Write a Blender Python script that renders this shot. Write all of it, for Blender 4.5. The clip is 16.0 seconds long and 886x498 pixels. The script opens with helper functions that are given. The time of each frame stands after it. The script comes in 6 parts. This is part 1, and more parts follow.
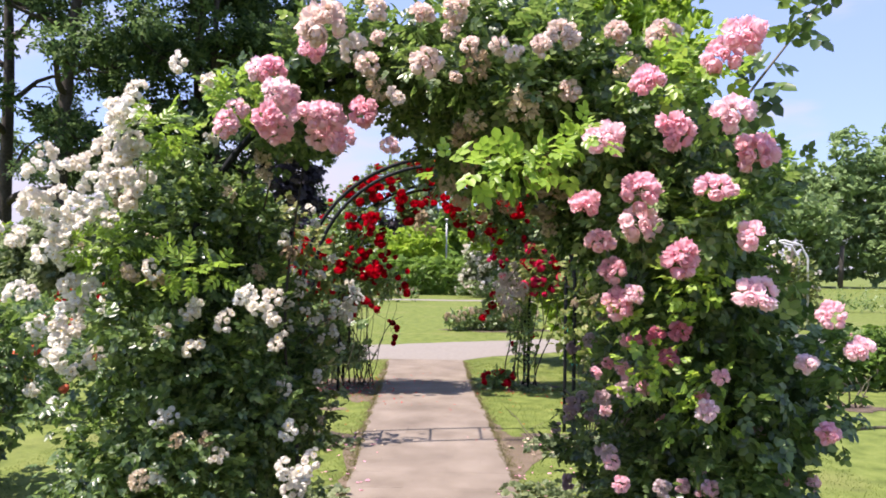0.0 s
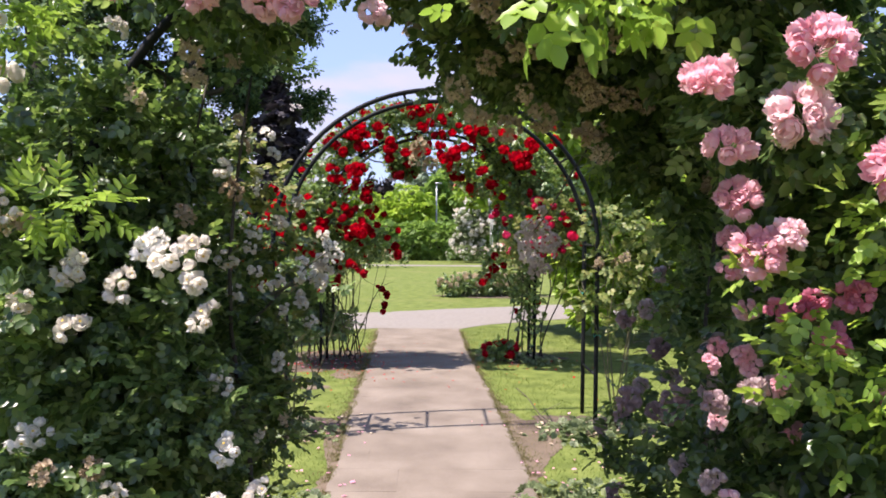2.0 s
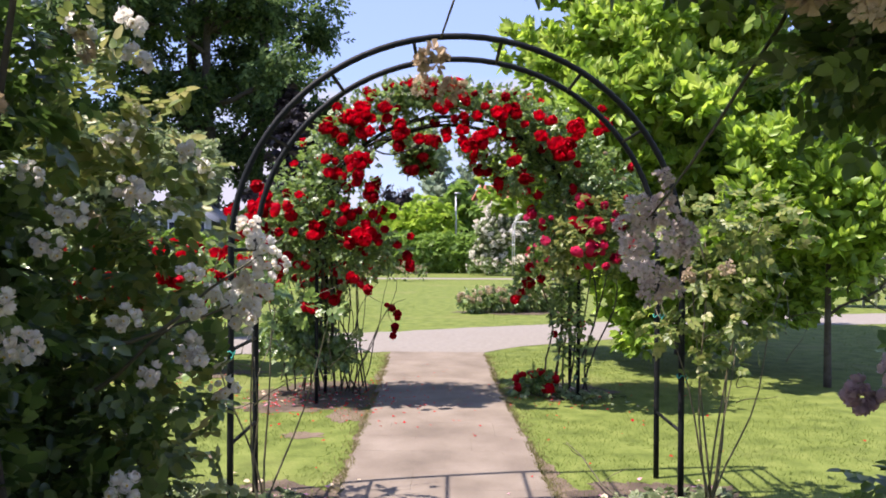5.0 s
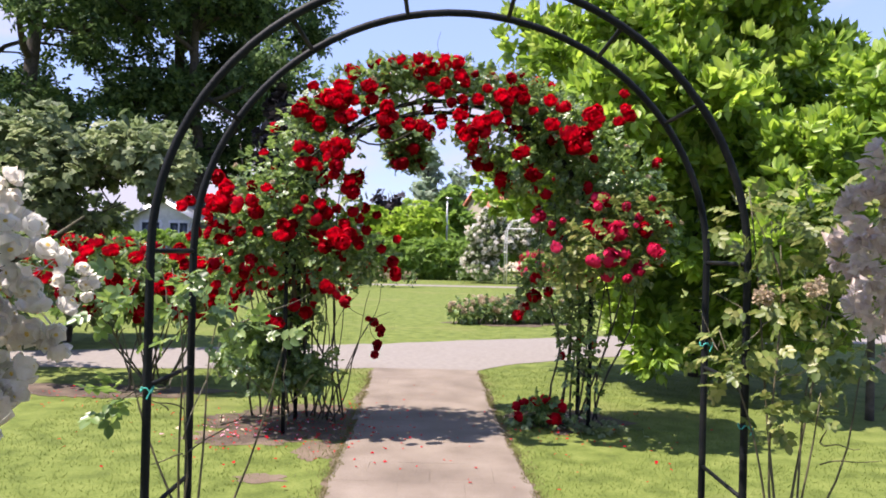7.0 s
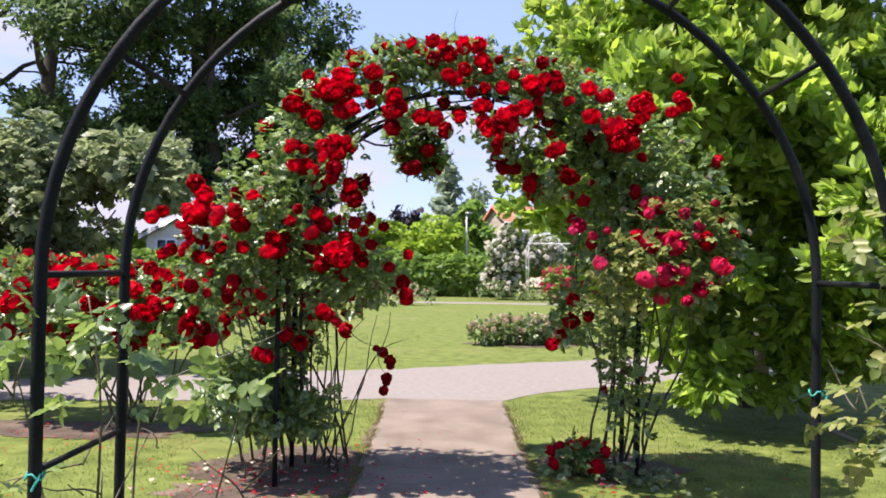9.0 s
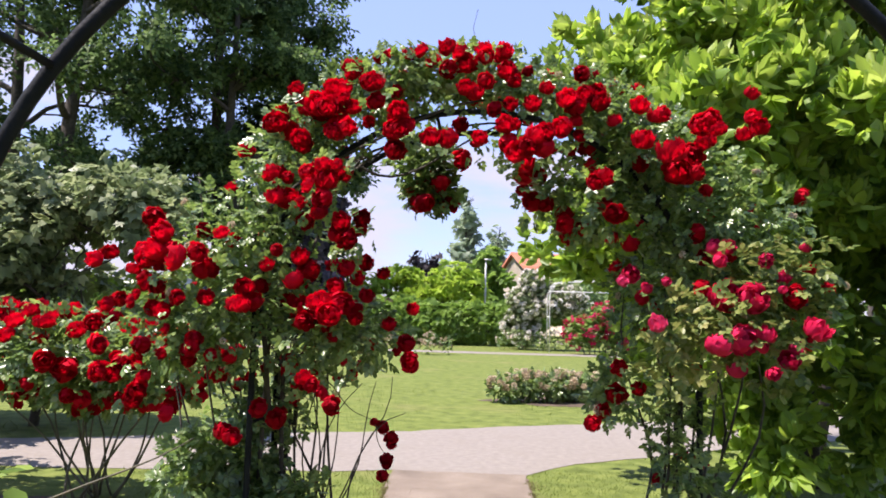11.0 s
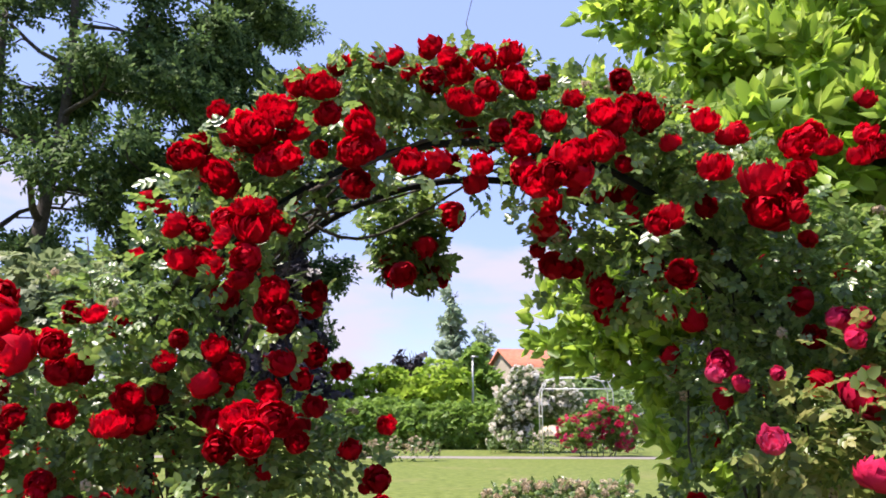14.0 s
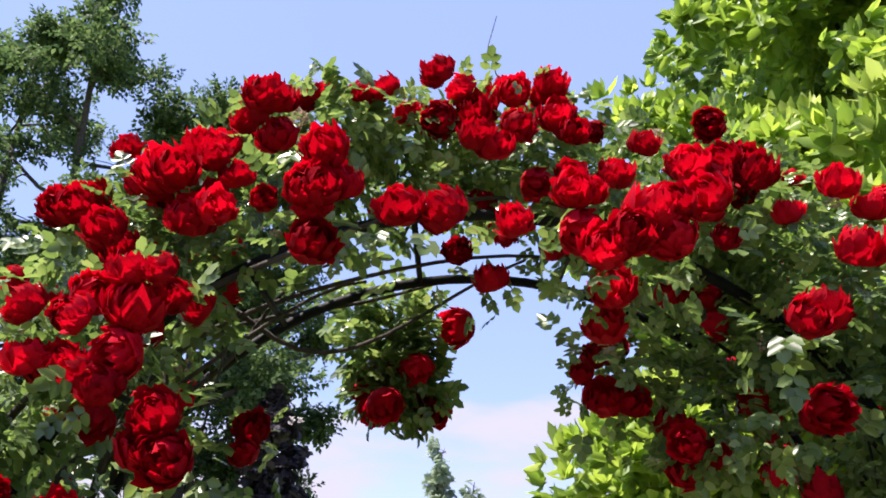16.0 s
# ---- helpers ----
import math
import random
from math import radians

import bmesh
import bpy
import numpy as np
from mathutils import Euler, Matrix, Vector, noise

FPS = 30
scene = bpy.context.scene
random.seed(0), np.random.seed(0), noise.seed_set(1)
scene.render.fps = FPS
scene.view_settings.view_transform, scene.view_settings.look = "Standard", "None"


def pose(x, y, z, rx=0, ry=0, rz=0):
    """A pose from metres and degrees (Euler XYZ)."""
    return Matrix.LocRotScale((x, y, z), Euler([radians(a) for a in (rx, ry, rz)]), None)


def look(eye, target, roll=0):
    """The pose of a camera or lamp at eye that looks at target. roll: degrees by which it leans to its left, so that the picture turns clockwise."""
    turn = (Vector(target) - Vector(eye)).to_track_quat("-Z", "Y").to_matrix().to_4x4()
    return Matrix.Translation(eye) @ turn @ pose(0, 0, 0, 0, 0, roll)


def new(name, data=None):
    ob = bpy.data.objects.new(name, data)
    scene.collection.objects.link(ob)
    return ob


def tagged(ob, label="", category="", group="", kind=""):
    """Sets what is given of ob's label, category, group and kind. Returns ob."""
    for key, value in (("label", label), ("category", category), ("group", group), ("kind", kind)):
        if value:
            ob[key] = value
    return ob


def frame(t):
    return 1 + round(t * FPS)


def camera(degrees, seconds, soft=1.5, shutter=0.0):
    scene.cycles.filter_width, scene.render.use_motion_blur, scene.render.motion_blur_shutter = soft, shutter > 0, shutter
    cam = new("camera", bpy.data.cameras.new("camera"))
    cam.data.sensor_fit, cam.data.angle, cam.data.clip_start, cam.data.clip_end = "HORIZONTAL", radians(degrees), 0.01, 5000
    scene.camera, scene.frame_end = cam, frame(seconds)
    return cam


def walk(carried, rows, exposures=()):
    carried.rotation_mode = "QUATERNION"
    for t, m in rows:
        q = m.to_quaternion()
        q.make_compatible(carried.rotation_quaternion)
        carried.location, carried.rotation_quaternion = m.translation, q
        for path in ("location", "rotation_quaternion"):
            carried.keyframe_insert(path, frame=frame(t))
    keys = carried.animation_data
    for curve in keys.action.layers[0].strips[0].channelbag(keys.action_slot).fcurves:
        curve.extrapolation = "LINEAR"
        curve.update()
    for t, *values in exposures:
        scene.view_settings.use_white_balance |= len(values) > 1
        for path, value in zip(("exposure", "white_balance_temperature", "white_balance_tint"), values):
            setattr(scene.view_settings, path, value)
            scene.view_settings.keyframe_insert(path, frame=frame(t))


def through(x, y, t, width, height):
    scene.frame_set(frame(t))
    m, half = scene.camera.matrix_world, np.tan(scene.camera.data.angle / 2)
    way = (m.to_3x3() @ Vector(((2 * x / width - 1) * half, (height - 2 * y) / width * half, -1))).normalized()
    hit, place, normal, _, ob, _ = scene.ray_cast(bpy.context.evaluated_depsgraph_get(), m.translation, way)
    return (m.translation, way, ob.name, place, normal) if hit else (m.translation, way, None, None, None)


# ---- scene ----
cam = camera(61.2, 16.0, soft=1.8)
METRES, EYE, TILT, LEAN, TURN = 7.5, 1.55, -3.0, 0.0, 0.0
ROWS = [
    (0.0, 0.0, 0.0, 0.0, -0.07, 4.27, -0.93),
    (0.5, 0.005, 0.0374, 0.0017, 0.7, 5.66, -1.85),
    (1.0, 0.0028, 0.0726, 0.0015, 1.32, 5.04, -3.15),
    (1.5, -0.0074, 0.1103, 0.0003, -0.82, 4.41, -0.32),
    (2.0, -0.0088, 0.1419, -0.0045, -0.89, 1.71, -0.5),
    (2.5, -0.0024, 0.1785, -0.005, -1.02, -0.09, -2.8),
    (3.0, -0.0052, 0.2103, -0.008, -0.46, -0.42, -1.99),
    (3.5, -0.0113, 0.243, -0.0059, -2.64, 1.32, 0.36),
    (4.0, -0.0123, 0.274, -0.0059, -1.11, 1.96, 0.19),
    (4.5, -0.0101, 0.3082, -0.0036, 0.56, 2.33, -0.1),
    (7.0, -0.0134, 0.4705, 0.0039, -0.24, 3.16, -1.37),
    (7.5, -0.0148, 0.496, 0.0051, -1.32, 2.52, 0.07),
    (8.0, -0.0108, 0.5263, 0.0058, 0.87, 2.26, -0.06),
    (8.5, -0.0087, 0.5553, 0.0081, 3.26, 1.53, -1.24),
    (9.0, -0.0131, 0.5869, 0.0117, 1.29, 4.33, -1.0),
    (9.5, -0.0165, 0.6129, 0.0166, 0.56, 4.79, 0.21),
    (10.0, -0.014, 0.6453, 0.0206, 1.57, 6.39, -0.36),
    (12.5, -0.0128, 0.7907, 0.0314, 2.37, 9.32, -2.65),
    (13.0, -0.0198, 0.8168, 0.0349, 0.35, 10.92, -0.74),
    (13.5, -0.0224, 0.8386, 0.036, 0.27, 11.6, -0.04),
    (14.0, -0.0224, 0.8663, 0.0402, 1.67, 15.35, -0.31),
    (14.5, -0.0278, 0.8958, 0.0428, 0.75, 16.43, -1.08),
    (15.0, -0.035, 0.9287, 0.0487, -1.09, 19.44, 1.06),
    (15.5, -0.0323, 0.9598, 0.0536, -0.82, 23.54, -0.41),
    (16.0, -0.0301, 0.9877, 0.0603, 0.36, 26.95, -1.88),
]
walk(cam, [(t, pose(0, 0, EYE, TILT, LEAN, TURN) @ pose(METRES * x, METRES * y, METRES * z, 90 + pitch, roll, yaw)) for t, x, y, z, yaw, pitch, roll in ROWS], [(0.0, 2.06, 6620, 22.0), (16.0, 2.08, 6620, 22.0)])

# ---- world and light ----
SUN_WAY = Vector((0.47, 0.14, -1.0)).normalized()
world = bpy.data.worlds.new("world")
scene.world = world
world.use_nodes = True
wn, wl = world.node_tree.nodes, world.node_tree.links
sky = wn.new("ShaderNodeTexSky")
sky.sky_type, sky.sun_disc = "NISHITA", False
sky.sun_elevation = math.asin(-SUN_WAY.z)
sky.sun_rotation = math.atan2(-SUN_WAY.x, -SUN_WAY.y)
sky.air_density, sky.dust_density, sky.ozone_density = 1.0, 0.25, 2.5
wn["Background"].inputs["Strength"].default_value = 0.15
# fair-weather cloud banks low in the sky
where = wn.new("ShaderNodeTexCoord")
flat = wn.new("ShaderNodeMapping")
flat.inputs["Scale"].default_value = (1.0, 1.0, 3.2)
puffs = wn.new("ShaderNodeTexNoise")
puffs.inputs["Scale"].default_value, puffs.inputs["Detail"].default_value, puffs.inputs["Roughness"].default_value = 2.6, 7.0, 0.52
wl.new(where.outputs["Generated"], flat.inputs["Vector"])
wl.new(flat.outputs["Vector"], puffs.inputs["Vector"])
height = wn.new("ShaderNodeSeparateXYZ")
wl.new(where.outputs["Generated"], height.inputs["Vector"])
low = wn.new("ShaderNodeMapRange")
low.inputs["From Min"].default_value, low.inputs["From Max"].default_value = 0.02, 0.34
low.inputs["To Min"].default_value, low.inputs["To Max"].default_value = 0.24, -0.12
wl.new(height.outputs["Z"], low.inputs["Value"])
amount = wn.new("ShaderNodeMath")
amount.operation = "ADD"
wl.new(puffs.outputs["Fac"], amount.inputs[0])
wl.new(low.outputs["Result"], amount.inputs[1])
edge = wn.new("ShaderNodeMapRange")
edge.interpolation_type = "SMOOTHSTEP"
edge.inputs["From Min"].default_value, edge.inputs["From Max"].default_value = 0.51, 0.68
wl.new(amount.outputs[0], edge.inputs["Value"])
over = wn.new("ShaderNodeMix")
over.data_type = "RGBA"
wl.new(edge.outputs["Result"], over.inputs["Factor"])
haze = wn.new("ShaderNodeMix")
haze.data_type = "RGBA"
haze.inputs["Factor"].default_value = 0.86
wl.new(sky.outputs["Color"], haze.inputs["A"])
haze.inputs["B"].default_value = (0.61, 0.86, 1.62, 1)
wl.new(haze.outputs["Result"], over.inputs["A"])
over.inputs["B"].default_value = (1.30, 1.34, 1.60, 1)
wl.new(over.outputs["Result"], wn["Background"].inputs["Color"])

sun = new("sun", bpy.data.lights.new("sun", "SUN"))
sun.data.energy, sun.data.angle, sun.data.color = 2.68, radians(0.6), (1.0, 0.95, 0.86)
sun.matrix_world = look((0, 0, 40), Vector((0, 0, 40)) + SUN_WAY)

# ---- materials ----
def nodes_of(name):
    m = bpy.data.materials.new(name)
    m.use_nodes = True
    return m, m.node_tree.nodes, m.node_tree.links


def ramp(n, stops):
    r = n.new("ShaderNodeValToRGB")
    e = r.color_ramp.elements
    e[0].position, e[0].color = stops[0][0], (*stops[0][1], 1)
    e[1].position, e[1].color = stops[-1][0], (*stops[-1][1], 1)
    for p, c in stops[1:-1]:
        e.new(p).color = (*c, 1)
    return r


def leafy(name, colours, rough=0.5, through=0.35, per="island", glow=None, gloss=0.5):
    """A thin living surface: colour varies from piece to piece and in patches; light shines through."""
    m, n, l = nodes_of(name)
    out, bsdf = n["Material Output"], n["Principled BSDF"]
    k = len(colours) - 1
    r = ramp(n, [(i / k, c) for i, c in enumerate(colours)])
    if per == "island":
        pick = n.new("ShaderNodeNewGeometry").outputs["Random Per Island"]
    else:
        pick = n.new("ShaderNodeObjectInfo").outputs["Random"]
    tex = n.new("ShaderNodeTexNoise")
    co = n.new("ShaderNodeTexCoord")
    tex.inputs["Scale"].default_value = 1.7 if per == "island" else 30.0
    tex.inputs["Detail"].default_value = 3
    l.new(co.outputs["Object"], tex.inputs["Vector"])
    mix = n.new("ShaderNodeMath")
    mix.operation = "MULTIPLY_ADD"
    l.new(tex.outputs["Fac"], mix.inputs[0])
    mix.inputs[1].default_value = 0.9
    add = n.new("ShaderNodeMath")
    add.operation = "MULTIPLY_ADD"
    l.new(pick, add.inputs[0])
    add.inputs[1].default_value, add.inputs[2].default_value = 0.75, -0.33
    l.new(add.outputs[0], mix.inputs[2])
    l.new(mix.outputs[0], r.inputs["Fac"])
    l.new(r.outputs["Color"], bsdf.inputs["Base Color"])
    bsdf.inputs["Roughness"].default_value = rough
    bsdf.inputs["Specular IOR Level"].default_value = gloss
    tr = n.new("ShaderNodeBsdfTranslucent")
    if glow:
        hue = n.new("ShaderNodeMix")
        hue.data_type, hue.blend_type = "RGBA", "MULTIPLY"
        hue.inputs["Factor"].default_value = 1.0
        l.new(r.outputs["Color"], hue.inputs["A"])
        hue.inputs["B"].default_value = (*glow, 1)
        l.new(hue.outputs["Result"], tr.inputs["Color"])
    else:
        l.new(r.outputs["Color"], tr.inputs["Color"])
    sh = n.new("ShaderNodeMixShader")
    sh.inputs["Fac"].default_value = through
    l.new(bsdf.outputs[0], sh.inputs[1])
    l.new(tr.outputs[0], sh.inputs[2])
    l.new(sh.outputs[0], out.inputs["Surface"])
    return m


def solid(name, colours, scale=8.0, rough=0.7, bump=0.3, fine=60.0, metal=0.0, dist=0.01, world=False):
    """A rough solid: colour by coarse and fine noise, with relief."""
    m, n, l = nodes_of(name)
    bsdf = n["Principled BSDF"]
    co = n.new("ShaderNodeTexCoord")
    a, b = n.new("ShaderNodeTexNoise"), n.new("ShaderNodeTexNoise")
    a.inputs["Scale"].default_value, b.inputs["Scale"].default_value = scale, fine
    a.inputs["Detail"].default_value, b.inputs["Detail"].default_value = 5, 4
    spot = n.new("ShaderNodeNewGeometry").outputs["Position"] if world else co.outputs["Object"]
    for t in (a, b):
        l.new(spot, t.inputs["Vector"])
    mx = n.new("ShaderNodeMath")
    mx.operation = "MULTIPLY_ADD"
    l.new(b.outputs["Fac"], mx.inputs[0])
    mx.inputs[1].default_value = 0.5
    half = n.new("ShaderNodeMath")
    half.operation = "MULTIPLY_ADD"
    l.new(a.outputs["Fac"], half.inputs[0])
    half.inputs[1].default_value, half.inputs[2].default_value = 1.0, -0.25
    l.new(half.outputs[0], mx.inputs[2])
    k = len(colours) - 1
    r = ramp(n, [(0.2 + 0.6 * i / k, c) for i, c in enumerate(colours)])
    l.new(mx.outputs[0], r.inputs["Fac"])
    l.new(r.outputs["Color"], bsdf.inputs["Base Color"])
    bsdf.inputs["Roughness"].default_value, bsdf.inputs["Metallic"].default_value = rough, metal
    bp = n.new("ShaderNodeBump")
    bp.inputs["Strength"].default_value, bp.inputs["Distance"].default_value = bump, dist
    l.new(mx.outputs[0], bp.inputs["Height"])
    l.new(bp.outputs[0], bsdf.inputs["Normal"])
    return m


M_ROSE_LEAF = leafy("rose_leaf", [(0.024, 0.048, 0.015), (0.070, 0.128, 0.036), (0.145, 0.225, 0.068), (0.300, 0.385, 0.150)], 0.33, 0.46, glow=(1.25, 1.25, 0.85), gloss=0.75)
M_YOUNG_LEAF = leafy("young_leaf", [(0.17, 0.29, 0.035), (0.26, 0.41, 0.055), (0.38, 0.52, 0.09)], 0.4, 0.48)
M_RED_LEAF = leafy("climber_leaf", [(0.040, 0.076, 0.026), (0.105, 0.178, 0.058), (0.190, 0.285, 0.090), (0.310, 0.395, 0.160)], 0.33, 0.45, glow=(1.2, 1.2, 0.8), gloss=0.7)
M_PALE_ROSE = leafy("pale_rose_leaf", [(0.055, 0.096, 0.024), (0.130, 0.185, 0.044), (0.230, 0.265, 0.072), (0.350, 0.335, 0.125)], 0.42, 0.42, gloss=0.4)
M_BROAD_LEAF = leafy("broad_leaf", [(0.086, 0.165, 0.030), (0.195, 0.325, 0.056), (0.320, 0.470, 0.082), (0.450, 0.600, 0.125)], 0.42, 0.54, glow=(1.25, 1.2, 0.8))
# brighter copy of broad_leaf, for the sunlit tops of the clumps
M_TIP_LEAF = leafy("sunlit_broad_leaf", [(0.27, 0.39, 0.060), (0.38, 0.50, 0.090), (0.51, 0.61, 0.15)], 0.45, 0.5)
M_DARK_BROAD = leafy("dark_broad_leaf", [(0.056, 0.112, 0.024), (0.140, 0.245, 0.045), (0.260, 0.400, 0.072)], 0.45, 0.45)
M_FEATHER = leafy("feather_leaf", [(0.022, 0.050, 0.020), (0.062, 0.116, 0.040), (0.125, 0.200, 0.066), (0.200, 0.290, 0.100)], 0.6, 0.48, gloss=0.2)
M_SHRUB_LEAF = leafy("shrub_leaf", [(0.070, 0.108, 0.044), (0.150, 0.206, 0.086), (0.255, 0.312, 0.146), (0.370, 0.418, 0.220)], 0.48, 0.48)
M_HEDGE_LEAF = leafy("hedge_leaf", [(0.095, 0.180, 0.032), (0.195, 0.325, 0.060), (0.320, 0.470, 0.090)], 0.5, 0.48)
M_MAPLE_LEAF = leafy("lime_leaf", [(0.20, 0.34, 0.035), (0.31, 0.46, 0.050), (0.42, 0.56, 0.075)], 0.5, 0.55)
# green lightened so that the far wood's haze is in its colour
M_WOOD_LEAF = leafy("woodland_leaf", [(0.120, 0.195, 0.078), (0.225, 0.335, 0.125), (0.350, 0.470, 0.190)], 0.55, 0.5)
M_PURPLE_LEAF = leafy("purple_leaf", [(0.016, 0.014, 0.020), (0.034, 0.028, 0.038), (0.055, 0.045, 0.055)], 0.5, 0.2)
# grey-green paled further, to put distance haze into the leaf colour
M_HAZY_LEAF = leafy("hazy_leaf", [(0.240, 0.324, 0.216), (0.336, 0.432, 0.300), (0.432, 0.516, 0.384)], 0.5, 0.5)
M_GRASS = leafy("grass_blade", [(0.085, 0.125, 0.022), (0.145, 0.196, 0.038), (0.215, 0.258, 0.064)], 0.6, 0.42, gloss=0.2)
M_DRY_GRASS = leafy("dry_grass_blade", [(0.120, 0.130, 0.036), (0.200, 0.190, 0.074), (0.290, 0.255, 0.125)], 0.6, 0.42, gloss=0.2)
M_RED = leafy("red_petal", [(0.30, 0.0012, 0.009), (0.50, 0.003, 0.018), (0.72, 0.008, 0.034)], 0.75, 0.40, "object", (1.05, 0.6, 0.6), gloss=0.12)
M_CERISE = leafy("cerise_petal", [(0.40, 0.006, 0.04), (0.56, 0.016, 0.085), (0.74, 0.08, 0.22)], 0.65, 0.28, "object", gloss=0.2)
M_SCARLET = leafy("crimson_petal", [(0.50, 0.007, 0.045), (0.64, 0.018, 0.085), (0.76, 0.045, 0.15)], 0.7, 0.3, "object", gloss=0.15)
M_PINK = leafy("pink_petal", [(0.88, 0.52, 0.60), (0.93, 0.70, 0.745), (0.95, 0.84, 0.85)], 0.6, 0.58, "object", (1.03, 0.94, 0.98), gloss=0.2)
M_ROSY = leafy("rosy_petal", [(0.74, 0.26, 0.40), (0.84, 0.42, 0.54), (0.90, 0.60, 0.68)], 0.6, 0.5, "object", (1.05, 0.92, 0.92), gloss=0.2)
M_PALE = leafy("pale_pink_petal", [(0.80, 0.62, 0.57), (0.88, 0.76, 0.70), (0.92, 0.85, 0.80)], 0.6, 0.45, "object", gloss=0.2)
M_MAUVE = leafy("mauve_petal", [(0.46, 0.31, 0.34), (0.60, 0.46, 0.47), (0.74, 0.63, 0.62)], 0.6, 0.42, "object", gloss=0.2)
M_WHITE = leafy("white_petal", [(0.76, 0.70, 0.62), (0.86, 0.83, 0.77), (0.90, 0.89, 0.86)], 0.6, 0.48, "object", gloss=0.2)
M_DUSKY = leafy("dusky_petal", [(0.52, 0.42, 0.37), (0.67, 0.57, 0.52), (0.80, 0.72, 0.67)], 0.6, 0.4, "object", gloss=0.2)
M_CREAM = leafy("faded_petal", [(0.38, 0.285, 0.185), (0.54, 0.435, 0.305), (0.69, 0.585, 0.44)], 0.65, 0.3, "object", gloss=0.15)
M_ORANGE = leafy("salmon_petal", [(0.62, 0.09, 0.05), (0.72, 0.16, 0.09), (0.80, 0.26, 0.16)], 0.6, 0.3, "object", gloss=0.25)
M_EYE = solid("flower_eye", [(0.55, 0.35, 0.05), (0.75, 0.55, 0.12)], 60, 0.7)
M_CANE = solid("rose_cane", [(0.035, 0.034, 0.017), (0.080, 0.072, 0.036), (0.13, 0.10, 0.06)], 14, 0.65)
M_BARK = solid("bark", [(0.022, 0.018, 0.014), (0.05, 0.042, 0.034), (0.09, 0.08, 0.065)], 7, 0.9, 0.8, 30, dist=0.03)
M_STEEL = solid("painted_steel", [(0.004, 0.005, 0.006), (0.007, 0.009, 0.010), (0.018, 0.018, 0.017)], 9, 0.6, 0.3, 90)
M_STEEL.node_tree.nodes["Principled BSDF"].inputs["Specular IOR Level"].default_value = 0.15
M_TIE = solid("green_twine", [(0.02, 0.30, 0.24), (0.04, 0.42, 0.34)], 40, 0.6)
M_SOIL = solid("soil", [(0.036, 0.025, 0.017), (0.078, 0.055, 0.037), (0.145, 0.108, 0.075)], 5, 0.95, 0.9, 70, dist=0.02)

M_EARTH = solid("trodden_earth", [(0.075, 0.055, 0.034), (0.125, 0.092, 0.060), (0.175, 0.132, 0.092)], 4, 0.95, 0.7, 60, dist=0.015)


def ground_mat(name, dark, mid, light, dry, scale, relief=0.6):
    m, n, l = nodes_of(name)
    bsdf = n["Principled BSDF"]
    co = n.new("ShaderNodeTexCoord")
    tex = []
    for s, d in ((scale, 4), (scale * 9, 4), (scale * 90, 2)):
        t = n.new("ShaderNodeTexNoise")
        t.inputs["Scale"].default_value, t.inputs["Detail"].default_value = s, d
        l.new(co.outputs["Object"], t.inputs["Vector"])
        tex.append(t)
    r = ramp(n, [(0.30, dark), (0.5, mid), (0.72, light)])
    s1 = n.new("ShaderNodeMath")
    s1.operation = "MULTIPLY_ADD"
    l.new(tex[2].outputs["Fac"], s1.inputs[0])
    s1.inputs[1].default_value = 0.45
    l.new(tex[1].outputs["Fac"], s1.inputs[2])
    s2 = n.new("ShaderNodeMath")
    s2.operation = "ADD"
    l.new(s1.outputs[0], s2.inputs[0])
    s2.inputs[1].default_value = -0.22
    l.new(s2.outputs[0], r.inputs["Fac"])
    r2 = ramp(n, [(0.55, (0, 0, 0)), (0.72, (1, 1, 1))])
    l.new(tex[0].outputs["Fac"], r2.inputs["Fac"])
    mx = n.new("ShaderNodeMix")
    mx.data_type = "RGBA"
    mul = n.new("ShaderNodeMath")
    mul.operation = "MULTIPLY"
    mul.inputs[1].default_value = 0.55
    l.new(r2.outputs["Color"], mul.inputs[0])
    l.new(mul.outputs[0], mx.inputs["Factor"])
    l.new(r.outputs["Color"], mx.inputs["A"])
    mx.inputs["B"].default_value = (*dry, 1)
    l.new(mx.outputs["Result"], bsdf.inputs["Base Color"])
    bsdf.inputs["Roughness"].default_value = 0.9
    bsdf.inputs["Specular IOR Level"].default_value = 0.2
    bp = n.new("ShaderNodeBump")
    bp.inputs["Strength"].default_value, bp.inputs["Distance"].default_value = relief, 0.02
    l.new(s2.outputs[0], bp.inputs["Height"])
    l.new(bp.outputs[0], bsdf.inputs["Normal"])
    return m


M_LAWN = ground_mat("lawn", (0.066, 0.091, 0.017), (0.108, 0.141, 0.029), (0.150, 0.182, 0.044), (0.168, 0.163, 0.061), 0.55)
M_GRAVEL = ground_mat("pale_gravel", (0.186, 0.168, 0.148), (0.206, 0.187, 0.166), (0.232, 0.212, 0.189), (0.194, 0.172, 0.148), 1.5, 0.2)

M_SLAB = solid("worn_slab", [(0.104, 0.082, 0.061), (0.168, 0.136, 0.104), (0.232, 0.194, 0.153)], 2.4, 0.9, 0.9, 120, dist=0.006, world=True)

# ---- mesh tools ----
rng = np.random.default_rng(7)


def unit(a):
    return a / np.maximum(np.linalg.norm(a, axis=-1, keepdims=True), 1e-9)


